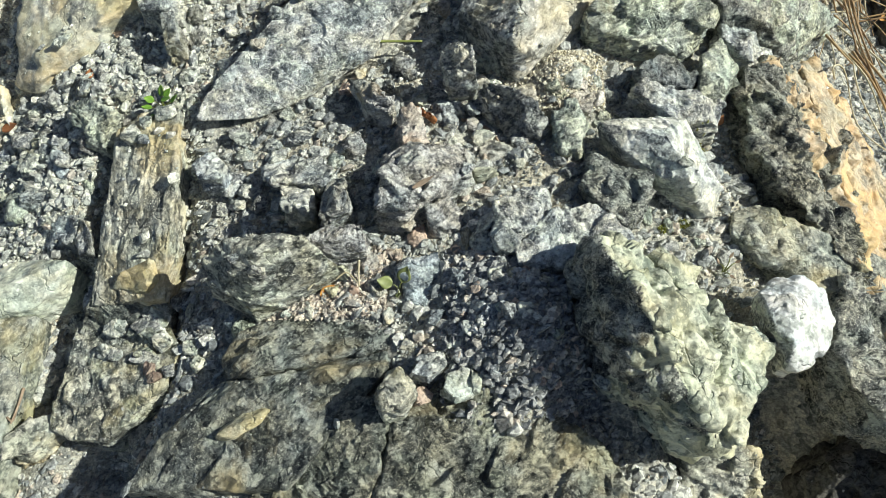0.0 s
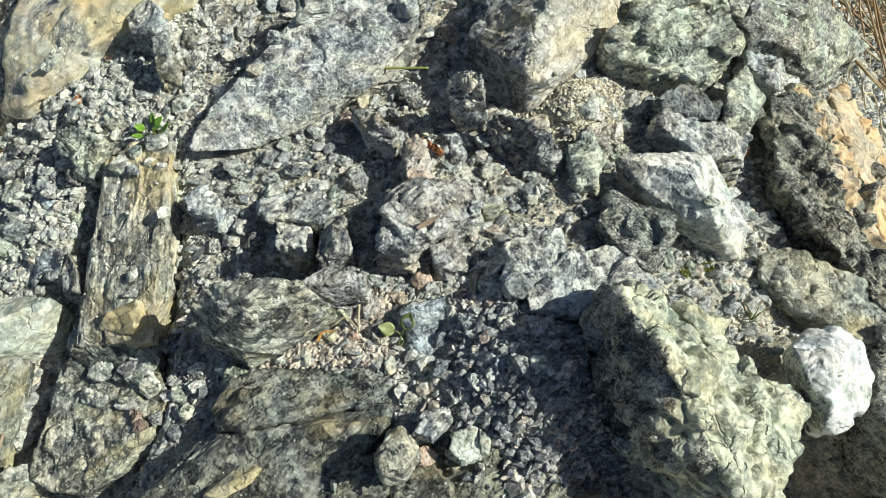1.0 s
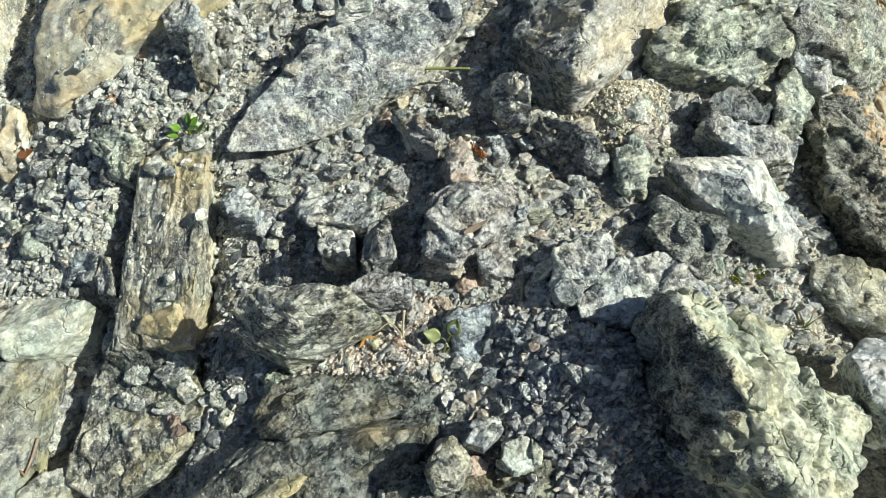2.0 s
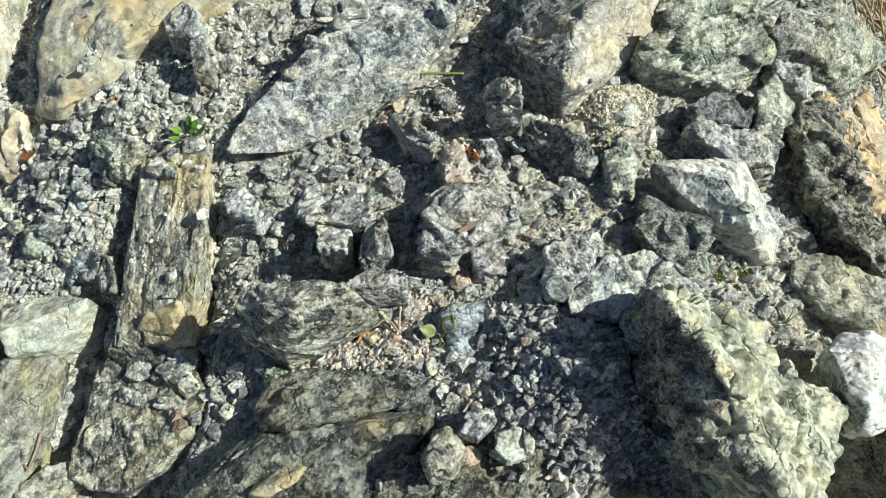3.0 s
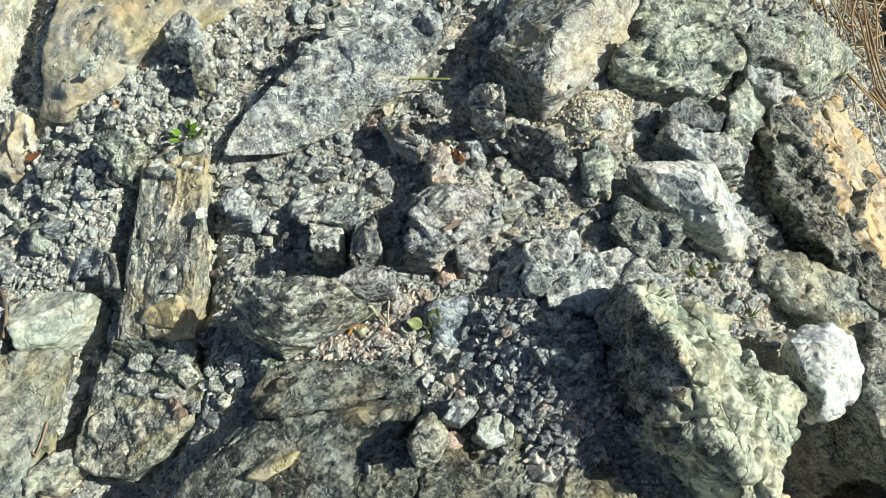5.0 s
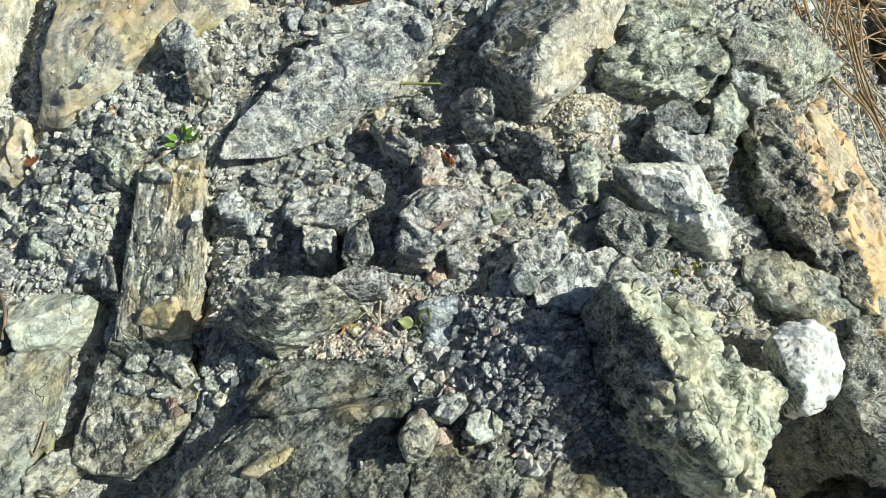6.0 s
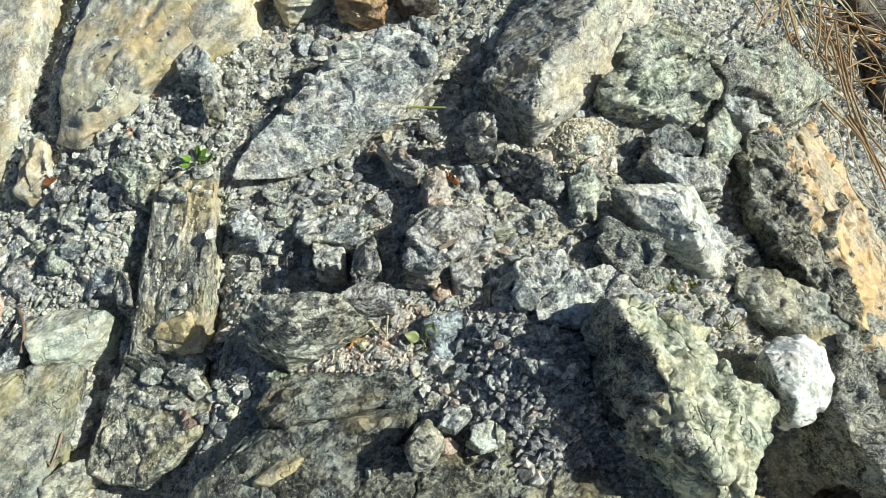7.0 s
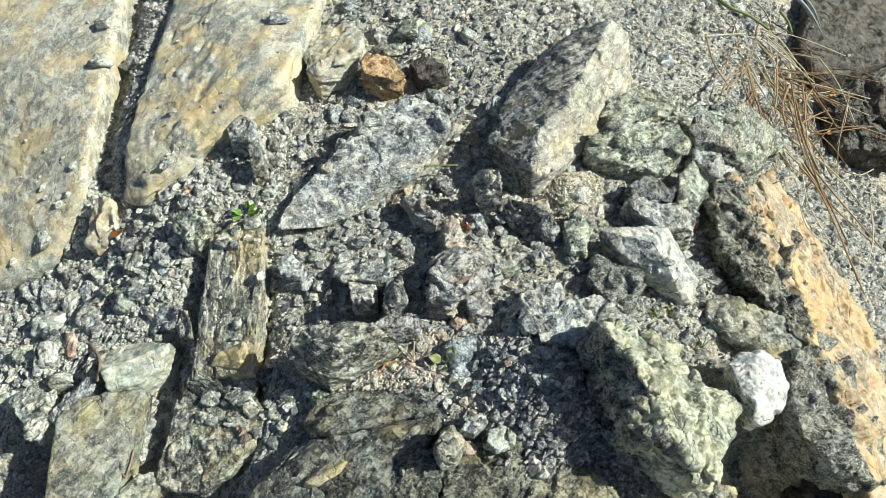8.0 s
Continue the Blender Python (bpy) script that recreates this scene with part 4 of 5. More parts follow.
def drop(x, y):
    """Height, normal and kind of what lies under a place."""
    hit, normal, index, _ = TREE.ray_cast(Vector((x, y, 1.0)), Vector((0, 0, -1)))
    return (hit.z, normal, KINDS[index]) if hit else (float(ground_height(x, y)), Vector((0, 0, 1)), "ground")


# ---- single loose stones ----
STONE_MESHES, STONE_SHAPES = [], []
for s in range(18):
    pts = RNG.normal(size=(9 + s % 5, 3))
    pts /= np.linalg.norm(pts, axis=1, keepdims=True)
    pts *= RNG.uniform(0.85, 1.1, (len(pts), 1))
    pts -= (pts.max(0) + pts.min(0)) / 2
    pts /= np.ptp(pts, axis=0) / 2
    v, f = broken_stone(pts * 0.02, 4, 0.7, 0.6, salt=7000 + 100 * s, size=0.02, edge=70, cuts=8)
    STONE_SHAPES.append((v / 2, f))
    STONE_MESHES.append(mesh_from("stone", v / 2, f, "grey"))

STONE_LABELS = {"grey": "small broken grey schist stone", "slate": "small dark slate stone in the gravel", "darkslate": "small dark blue slate stone", "pale": "small pale grey-green stone",
                "palegreen": "small grey-green schist stone", "white": "small white quartz stone in the gravel", "pink": "small pale pinkish stone with grey grains", "pinkstone": "small salmon-pink stone among grey gravel",
                "brownpink": "small brownish pink stone", "cream": "small cream-coloured stone among gravel", "ochre": "small yellow ochre stone in gravel", "tanrock": "small tan stone in the gravel",
                "bluegrey": "small blue-grey stone in the gravel", "crumble": "small crumbly grey stone in the gravel", "olive": "small olive-brown stone in the gravel", "mossrock": "small stone with a yellow-brown lichen patch"}
STONE_COUNT = 0


def stone(mat, x, y, wide, long, flat=None, turn=None):
    """A loose stone, wide and long in metres, lying on whatever is under it."""
    global STONE_COUNT
    STONE_COUNT += 1
    z, normal, what = drop(x, y)
    ob = new("stone", STONE_MESHES[STONE_COUNT % len(STONE_MESHES)])
    ob.material_slots[0].link = "OBJECT"
    ob.material_slots[0].material = MATS[mat]
    tall = (flat or RNG.uniform(0.55, 0.8)) * min(wide, long)
    lean = Vector((0, 0, 1)).rotation_difference(normal.lerp(Vector((0, 0, 1)), 0.6)).to_matrix().to_4x4()
    spin = RNG.uniform(-25, 25) if turn is None else turn
    ob.matrix_world = Matrix.Translation((x, y, z + 0.2 * tall)) @ lean @ pose(0, 0, 0, 0, 0, spin) @ Matrix.Diagonal((wide / 0.02, long / 0.02, tall / 0.02, 1))
    tagged(ob, STONE_LABELS[mat], "stone", "loose stones")
    return what


def stones(mat, rows):
    """Stones of one kind: x, y in metres, width and length in millimetres."""
    for x, y, w, h in rows:
        stone(mat, x, y, w / 1000, h / 1000)


stones("palegreen", [(-0.08, 0.539, 35, 25), (-0.051, 0.56, 42, 36), (-0.025, 0.51, 28, 22), (-0.305, 0.26, 15, 22), (0.15, 0.291, 14, 12), (0.217, 0.18, 12, 10), (0.177, 0.199, 8, 19), (0.193, 0.192, 9, 14)])
stones("white", [(0.012, 0.546, 22, 25), (-0.05, 0.44, 19, 14), (-0.366, 0.27, 28, 16), (-0.166, 0.2, 12, 10), (0.106, 0.22, 7, 8), (-0.147, 0.127, 10, 10), (0.069, 0.054, 5, 12), (-0.052, 0.036, 6, 7)])
stones("pale", [(-0.057, 0.483, 26, 15), (-0.095, 0.405, 35, 25), (-0.48, 0.639, 26, 20), (-0.464, 0.572, 30, 24), (-0.465, 0.27, 26, 34), (-0.489, 0.24, 50, 33), (-0.444, 0.167, 40, 30), (-0.337, 0.087, 17, 19), (-0.263, 0.133, 19, 21), (-0.268, 0.112, 17, 14), (-0.177, 0.095, 15, 17), (0.088, 0.057, 8, 13), (0.287, 0.49, 36, 29), (0.193, 0.47, 27, 23), (0.2, 0.225, 12, 9), (0.168, 0.174, 11, 15), (0.231, 0.156, 12, 11), (-0.086, 0.128, 14, 14), (-0.103, 0.128, 11, 11), (-0.093, 0.175, 12, 11)])
stones("pale", [(-0.156, 0.226, 15, 14), (-0.153, 0.27, 18, 15), (-0.12, 0.307, 15, 14), (-0.138, 0.299, 16, 14), (0.051, 0.275, 24, 20), (-0.428, 0.299, 24, 20), (-0.387, 0.297, 19, 16), (-0.404, 0.312, 16, 16), (-0.315, 0.347, 16, 15), (-0.262, 0.356, 20, 18), (-0.274, 0.338, 20, 18), (-0.334, 0.385, 18, 17), (-0.214, 0.347, 19, 19), (-0.154, 0.381, 19, 18), (-0.153, 0.398, 16, 15), (-0.103, 0.416, 16, 15), (0.13, 0.324, 15, 16), (0.143, 0.315, 13, 13), (0.248, 0.412, 17, 15), (0.234, 0.392, 13, 10)])
stones("grey", [(-0.129, 0.446, 19, 24), (-0.018, 0.394, 18, 23), (-0.198, 0.446, 21, 19), (-0.216, 0.575, 30, 24), (-0.441, 0.596, 37, 32), (-0.51, 0.339, 24, 27), (-0.027, 0.316, 15, 13), (-0.141, 0.196, 19, 19), (-0.04, 0.188, 27, 15), (0.038, 0.225, 12, 14), (-0.106, 0.282, 24, 16), (-0.159, 0.247, 20, 17), (0.167, 0.291, 16, 12), (0.257, 0.238, 28, 19), (0.238, 0.252, 23, 24), (-0.474, 0.196, 37, 38), (-0.231, 0.132, 31, 18), (-0.229, 0.105, 25, 14), (-0.177, 0.127, 9, 26), (0.128, 0.059, 13, 10)])
stones("grey", [(0.119, 0.06, 12, 11), (0.183, 0.165, 22, 16), (0.19, 0.15, 16, 12), (0.222, 0.163, 12, 10), (-0.03, 0.144, 17, 22), (-0.113, 0.137, 15, 14), (-0.13, 0.146, 11, 11), (-0.139, 0.182, 17, 14), (-0.117, 0.186, 14, 12), (-0.17, 0.223, 15, 13), (-0.122, 0.213, 14, 14), (-0.13, 0.279, 16, 14), (-0.095, 0.318, 15, 15), (0.028, 0.301, 18, 15), (0.022, 0.288, 14, 15), (-0.33, 0.284, 18, 17), (-0.453, 0.31, 20, 19), (-0.443, 0.283, 19, 18), (-0.295, 0.357, 17, 15), (-0.249, 0.36, 17, 15)])
stones("grey", [(-0.338, 0.359, 21, 17), (-0.181, 0.354, 23, 21), (-0.18, 0.395, 17, 16), (-0.129, 0.384, 16, 15), (-0.167, 0.419, 19, 16), (0.262, 0.414, 15, 14)])
stones("pink", [(-0.12, 0.401, 25, 24), (-0.038, 0.162, 16, 18), (-0.019, 0.168, 14, 18), (-0.07, 0.129, 11, 11), (-0.064, 0.143, 10, 10)])
stones("darkslate", [(-0.214, 0.405, 21, 22)])
stones("pinkstone", [(-0.287, 0.399, 18, 9), (-0.067, 0.328, 15, 15), (-0.001, 0.183, 18, 21), (-0.446, 0.209, 23, 30), (-0.048, 0.14, 12, 15), (0.009, 0.054, 13, 15), (0.071, 0.112, 10, 11)])
stones("slate", [(-0.211, 0.39, 19, 29), (0.043, 0.299, 18, 15), (-0.334, 0.118, 21, 22), (-0.32, 0.092, 13, 24), (-0.202, 0.156, 24, 28), (0.088, 0.131, 16, 12), (-0.135, 0.222, 17, 17), (-0.1, 0.291, 16, 14), (-0.075, 0.291, 18, 16), (-0.054, 0.243, 15, 14), (-0.034, 0.205, 11, 13), (-0.042, 0.241, 17, 17), (-0.069, 0.308, 16, 14), (0.08, 0.266, 14, 12), (0.09, 0.251, 13, 10), (0.112, 0.246, 14, 12), (0.122, 0.236, 15, 13), (0.037, 0.201, 11, 19), (0.036, 0.177, 12, 25), (-0.487, 0.315, 20, 23)])
stones("slate", [(-0.353, 0.345, 28, 27), (-0.155, 0.368, 15, 14), (-0.134, 0.42, 16, 15), (0.005, 0.452, 19, 16), (0.023, 0.401, 16, 15), (0.011, 0.372, 15, 16), (0.022, 0.341, 15, 14), (-0.013, 0.341, 16, 15), (-0.032, 0.329, 14, 13), (0.156, 0.309, 16, 15)])
stones("olive", [(-0.106, 0.187, 17, 12)])
stones("crumble", [(-0.058, 0.272, 22, 22)])
stones("brownpink", [(-0.222, 0.092, 12, 18)])
stones("cream", [(-0.058, 0.156, 17, 16), (0.053, 0.238, 23, 17), (0.107, 0.308, 15, 14), (0.113, 0.302, 13, 10)])
stones("ochre", [(-0.021, 0.119, 11, 16), (-0.005, 0.094, 14, 11), (-0.057, 0.344, 12, 14)])
stones("bluegrey", [(0.016, 0.112, 14, 15), (0.055, 0.107, 13, 18), (0.062, 0.151, 12, 11), (0.03, 0.143, 14, 14)])
stones("tanrock", [(0.06, 0.26, 27, 24), (-0.144, 0.359, 14, 15), (0.05, 0.319, 21, 20), (0.084, 0.307, 23, 22), (0.033, 0.32, 14, 17)])

stones("pale", [(-0.257, 0.134, 17, 18), (-0.221, 0.138, 22, 16), (-0.213, 0.118, 22, 20), (-0.186, 0.11, 17, 15), (-0.319, 0.081, 19, 17), (-0.321, 0.069, 14, 13)])
stones("palegreen", [(-0.244, 0.127, 13, 12), (-0.227, 0.122, 18, 17), (-0.231, 0.108, 18, 13), (-0.19, 0.145, 12, 24), (-0.315, 0.134, 14, 13)])
stones("grey", [(-0.257, 0.109, 15, 12), (-0.23, 0.137, 12, 11), (-0.316, 0.103, 20, 18), (-0.326, 0.128, 22, 20), (-0.161, 0.145, 10, 9), (-0.205, 0.092, 12, 11)])
stones("brownpink", [(-0.215, 0.087, 13, 12)])
stones("pale", [(-0.258, 0.292, 22, 17), (-0.226, 0.306, 20, 16), (-0.243, 0.302, 17, 14)])
stones("grey", [(-0.242, 0.284, 14, 11), (-0.212, 0.292, 15, 13)])

COMMON = ["grey", "slate", "crumble", "bluegrey", "pale", "palegreen"]


def strew(count, left, right, near, far, small, large):
    """Stones thrown at random over a stretch of open gravel, joined: too many to pick apart."""
    verts, faces, picks, at = [], [], [], 0
    made = tries = 0
    while made < count and tries < 2000:
        tries += 1
        x, y = RNG.uniform(left, right), RNG.uniform(near, far)
        z, normal, what = drop(x, y)
        if what != "ground":
            continue
        wide = small + (large - small) * RNG.random() ** 1.6
        long = wide * RNG.uniform(0.65, 1.2)
        tall = RNG.uniform(0.55, 0.8) * min(wide, long)
        v, f = STONE_SHAPES[int(RNG.integers(len(STONE_SHAPES)))]
        spin = np.array(Euler((RNG.uniform(-0.3, 0.3), RNG.uniform(-0.3, 0.3), RNG.uniform(0, 6.28))).to_matrix())
        verts.append(v * np.array((wide, long, tall)) / 0.02 @ spin.T + np.array((x, y, z + 0.2 * tall)))
        faces.append(f + at)
        picks.append(np.full(len(f), int(RNG.integers(len(COMMON)))))
        at += len(v)
        made += 1
    ob = new("rubble", mesh_from("rubble", np.concatenate(verts), np.concatenate(faces)))
    for mat in COMMON:
        ob.data.materials.append(MATS[mat])
    ob.data.polygons.foreach_set("material_index", np.concatenate(picks).astype(np.int32))
    tagged(ob, "broken grey and pale green schist rubble in gravel", "rubble", kind="stuff")


strew(60, -0.52, -0.20, 0.15, 0.42, 0.014, 0.032)
strew(50, -0.25, 0.08, 0.40, 0.75, 0.012, 0.032)
strew(50, 0.12, 0.50, 0.40, 0.78, 0.012, 0.034)
strew(60, -0.20, 0.20, 0.10, 0.38, 0.010, 0.024)
strew(34, 0.02, 0.118, 0.06, 0.172, 0.007, 0.017)

# ---- gravel and grit ----


def grain_shapes(count, corners):
    shapes = []
    for _ in range(count):
        pts = RNG.normal(size=(corners, 3))
        pts /= np.linalg.norm(pts, axis=1, keepdims=True)
        bm = bmesh.new()
        for q in pts * np.array((1, RNG.uniform(0.5, 0.95), RNG.uniform(0.32, 0.75))):
            bm.verts.new(q)
        res = bmesh.ops.convex_hull(bm, input=bm.verts)
        loose = [g for g in res["geom_interior"] + res["geom_unused"] if isinstance(g, bmesh.types.BMVert)]
        bmesh.ops.delete(bm, geom=loose, context="VERTS")
        bmesh.ops.triangulate(bm, faces=bm.faces)
        bm.verts.index_update()
        shapes.append((np.array([q.co[:] for q in bm.verts]), np.array([[q.index for q in face.verts] for face in bm.faces])))
        bm.free()
    return shapes


SHADE_BED = (0.020, 0.145, 0.035, 0.171)      # slate gravel by the boulder, darkened for the shade there: left, right, near, far


def scatter(name, label, count, small, large, on_ledge, on_rock, shapes, area=(-0.6, 0.58, -0.1, 0.8), mat="gravel", proud=0.24):
    verts, faces, at = [], [], 0
    xs, ys = RNG.uniform(area[0], area[1], count), RNG.uniform(area[2], area[3], count)
    keep = {"ground": 1.0, "ledge": on_ledge, "rock": on_rock}
    for x, y in zip(xs, ys):
        if mat == "gravel" and SHADE_BED[0] < x < SHADE_BED[1] and SHADE_BED[2] < y < SHADE_BED[3] and RNG.random() < 0.8:
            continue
        z, normal, what = drop(x, y)
        if RNG.random() > keep[what] or normal.z < (0.35 if what == "ground" else 0.8):
            continue
        v, f = shapes[int(RNG.integers(len(shapes)))]
        size = small + (large - small) * RNG.random() ** 2.6
        q = Euler(RNG.uniform(0, 6.28, 3) * np.array((0.16, 0.16, 1))).to_matrix()
        verts.append(v @ np.array(q) * (size / 2) + np.array((x, y, z + proud * size)))
        faces.append(f + at)
        at += len(v)
    ob = new(name, mesh_from(name, np.concatenate(verts), np.concatenate(faces), mat, False))
    tagged(ob, label, "gravel", kind="stuff")


scatter("pebbles", "loose angular grey and cream pebbles", 10000, 0.008, 0.019, 0.001, 0.002, grain_shapes(60, 16), proud=0.06)
scatter("gravel", "loose angular grey gravel between the rocks", 30000, 0.0045, 0.0095, 0.006, 0.006, grain_shapes(40, 11), proud=0.08)
scatter("grit", "fine grey and cream rock grit", 36000, 0.0020, 0.0045, 0.02, 0.010, grain_shapes(30, 8))
scatter("grit", "fine cream rock crumbs packed between the stones", 42000, 0.0014, 0.0036, 0.03, 0.006, grain_shapes(30, 7), (-0.52, 0.32, 0.02, 0.55), "pale_gravel")
scatter("grit", "pinkish and cream grit heap by the flat rock", 2800, 0.003, 0.008, 0.6, 0.0, grain_shapes(30, 10), (-0.120, -0.024, 0.120, 0.176), "warm_gravel")
scatter("grit", "tan crumbled rock under the tall rock", 7500, 0.002, 0.006, 0.6, 0.05, grain_shapes(30, 10), (0.055, 0.150, 0.293, 0.345), "cream_gravel", 0.45)
scatter("gravel", "blue-grey slate gravel darkened for shade beside the boulder", 4600, 0.002, 0.013, 0.25, 0.0, grain_shapes(40, 12), SHADE_BED, "shade_gravel", 0.1)
scatter("gravel", "pale grey-green gravel packed along the joints", 5200, 0.003, 0.017, 0.03, 0.01, grain_shapes(40, 14), (-0.56, -0.20, 0.17, 0.46), "pale_gravel", 0.1)
scatter("grit", "cream rock crumbs packed along the joints", 14000, 0.002, 0.006, 0.01, 0.01, grain_shapes(30, 9), (-0.54, -0.19, 0.17, 0.44), "pale_gravel", 0.2)

# ---- plants and litter ----


def plain_material(key, dark, light, scale=120.0, rough=0.6, relief=0.0008, through=0.0):
    k = Nodes(key)
    coord = k.add("ShaderNodeTexCoord").outputs["Object"]
    own = k.add("ShaderNodeObjectInfo").outputs["Random"]
    n = k.noise(coord, scale, 4, 0.65)
    fac = k.math("ADD", k.math("MULTIPLY", n, 0.7), k.math("MULTIPLY", own, 0.3))
    k.put(k.bsdf.inputs["Base Color"], k.ramp(fac, (0.3, dark), (0.7, light)))
    k.bsdf.inputs["Roughness"].default_value = rough
    k.put(k.bsdf.inputs["Normal"], k.add("ShaderNodeBump", {"Strength": 0.5, "Distance": relief, "Height": n}))
    MATS[key] = k.mat


plain_material("needle", (0.15, 0.085, 0.035), (0.40, 0.27, 0.13), 60, 0.5)
plain_material("straw", (0.38, 0.33, 0.20), (0.62, 0.57, 0.42), 80, 0.55)
plain_material("twig", (0.16, 0.11, 0.07), (0.40, 0.31, 0.22), 150, 0.75)
plain_material("leaf_green", (0.05, 0.13, 0.015), (0.17, 0.32, 0.04), 200, 0.42)
plain_material("leaf_olive", (0.10, 0.12, 0.04), (0.24, 0.28, 0.10), 200, 0.5)
plain_material("leaf_orange", (0.45, 0.17, 0.03), (0.70, 0.36, 0.09), 200, 0.55)
plain_material("cone_scale", (0.16, 0.06, 0.025), (0.38, 0.16, 0.06), 250, 0.65)
plain_material("stem_green", (0.10, 0.13, 0.03), (0.25, 0.28, 0.08), 100, 0.5)
plain_material("blade", (0.13, 0.17, 0.18), (0.30, 0.36, 0.36), 90, 0.5)
plain_material("moss", (0.12, 0.13, 0.015), (0.34, 0.36, 0.07), 500, 0.85, 0.002)


def tube(points, radius, taper=0.5, sides=6):
    """A bent rod through some points, thinner towards its end."""
    p = np.array(points, float)
    t = np.linspace(0, len(p) - 1, 5 * len(p))
    i = np.clip(t.astype(int), 0, len(p) - 2)
    u = (t - i)[:, None]
    a, b, c, d = p[np.maximum(i - 1, 0)], p[i], p[i + 1], p[np.minimum(i + 2, len(p) - 1)]
    q = 0.5 * (2 * b + (c - a) * u + (2 * a - 5 * b + 4 * c - d) * u ** 2 + (3 * b - a - 3 * c + d) * u ** 3)
    way = np.gradient(q, axis=0)
    way /= np.maximum(np.linalg.norm(way, axis=1, keepdims=True), 1e-9)
    side = np.cross(way, (0.12, 0.2, 0.97))
    side /= np.linalg.norm(side, axis=1, keepdims=True)
    up = np.cross(side, way)
    r = radius * (1 - (1 - taper) * np.linspace(0, 1, len(q)))[:, None]
    rings = [q + r * (math.cos(w) * side + math.sin(w) * up) for w in np.linspace(0, 2 * math.pi, sides, endpoint=False)]
    v = np.stack(rings, 1).reshape(-1, 3)
    f = []
    for k in range(len(q) - 1):
        for s in range(sides):
            s2 = (s + 1) % sides
            f += [(k * sides + s, k * sides + s2, (k + 1) * sides + s2), (k * sides + s, (k + 1) * sides + s2, (k + 1) * sides + s)]
    last = (len(q) - 1) * sides
    f += [(0, s + 1, s) for s in range(1, sides - 1)] + [(last, last + s, last + s + 1) for s in range(1, sides - 1)]
    return v, np.array(f)


def rod(name, mat, points, radius, label, category, group="", taper=0.5, parent=None):
    """A needle, twig or stalk as an object of its own, or as a part."""
    v, f = tube(points, radius, taper)
    at = np.zeros(3) if parent else v.mean(0)
    ob = new(name, mesh_from(name, v - at, f, mat))
    ob.location = at
    if parent:
        ob.parent = parent
        ob.matrix_parent_inverse = Matrix.Translation(-parent.location)
        return tagged(ob, label)
    return tagged(ob, label, category, group)


def leaf_mesh(name, mat, long, wide, curl=0.25, thick=0.0005):
    """A leaf along +x with a fold on its midrib, a bent tip and real thickness."""
    rows, v, f = 8, [], []
    for layer in (0, 1):
        for i in range(rows + 1):
            t = i / rows
            w = wide * math.sin(math.pi * min(1, 0.06 + 0.94 * t) ** 0.8) * 0.5 + 0.0001
            for s in (-1, -0.5, 0, 0.5, 1):
                v.append((long * t, s * w, 0.35 * abs(s) * w + curl * long * (t * t - 0.2 * t) - layer * thick))
    n = 5 * (rows + 1)
    for i in range(rows):
        for s in range(4):
            a = 5 * i + s
            f += [(a, a + 5, a + 6), (a, a + 6, a + 1), (n + a, n + a + 6, n + a + 5), (n + a, n + a + 1, n + a + 6)]
        for a, b in ((5 * i, 5 * i + 5), (5 * i + 9, 5 * i + 4)):
            f += [(a, a + n, b + n), (a, b + n, b)]
    return mesh_from(name, np.array(v), np.array(f), mat)


def surface(x, y, over=0.0):
    return np.array((x, y, drop(x, y)[0] + over))


def sprout(x, y, leaves, mat, label, height=0.012):
    """A low green plant: a short stem with leaves spread round it."""
    base = surface(x, y)
    plant = tagged(new("sprout"), label, "plant")
    plant.location = base
    for a, d, rise, long, wide in leaves:
        tip = np.array((math.cos(radians(a)) * d, math.sin(radians(a)) * d, rise))
        rod("stem", "stem_green", [base + (0, 0, -0.003), base + tip * (0.4, 0.4, 0.8), base + tip], 0.0006, "", "", parent=plant)
        ob = new("leaf", leaf_mesh("leaf", mat, long, wide))
        ob.parent = plant
        ob.matrix_basis = pose(*tip, 0, -RNG.uniform(5, 35), a + RNG.uniform(-30, 30))
        ob.matrix_basis = ob.matrix_basis @ pose(0, 0, 0, RNG.uniform(-25, 25))


def dry_leaf(x, y, mat, long, wide, turn, label):
    ob = new("dry_leaf", leaf_mesh("dry_leaf", mat, long, wide, 0.35))
    ob.matrix_world = Matrix.Translation(surface(x, y, 0.0025)) @ pose(0, 0, 0, 8, -6, turn)
    tagged(ob, label, "leaf")


sprout(-0.234, 0.320, [(100, 0.008, 0.011, 0.010, 0.007), (150, 0.010, 0.008, 0.009, 0.007), (60, 0.006, 0.014, 0.009, 0.006), (20, 0.008, 0.009, 0.009, 0.006), (-40, 0.006, 0.010, 0.011, 0.008), (-120, 0.008, 0.007, 0.010, 0.007), (200, 0.009, 0.009, 0.009, 0.006), (0, 0.002, 0.016, 0.010, 0.007)], "leaf_green", "small bright green leafy sprout in gravel")
sprout(-0.014, 0.140, [(40, 0.004, 0.010, 0.013, 0.011), (160, 0.005, 0.008, 0.012, 0.010), (-90, 0.004, 0.004, 0.007, 0.005)], "leaf_olive", "tiny olive-green two-leaved seedling in gravel")
sprout(0.232, 0.156, [(80, 0.005, 0.020, 0.005, 0.002), (30, 0.007, 0.015, 0.005, 0.002), (150, 0.006, 0.014, 0.005, 0.002), (-60, 0.005, 0.010, 0.005, 0.002)], "twig", "dry reddish-brown seedling between rocks")
dry_leaf(-0.076, 0.139, "leaf_orange", 0.014, 0.008, 35, "small curled orange leaf on gravel")
dry_leaf(-0.414, 0.332, "cone_scale", 0.018, 0.01, 10, "orange-brown dry leaf scrap on gravel")
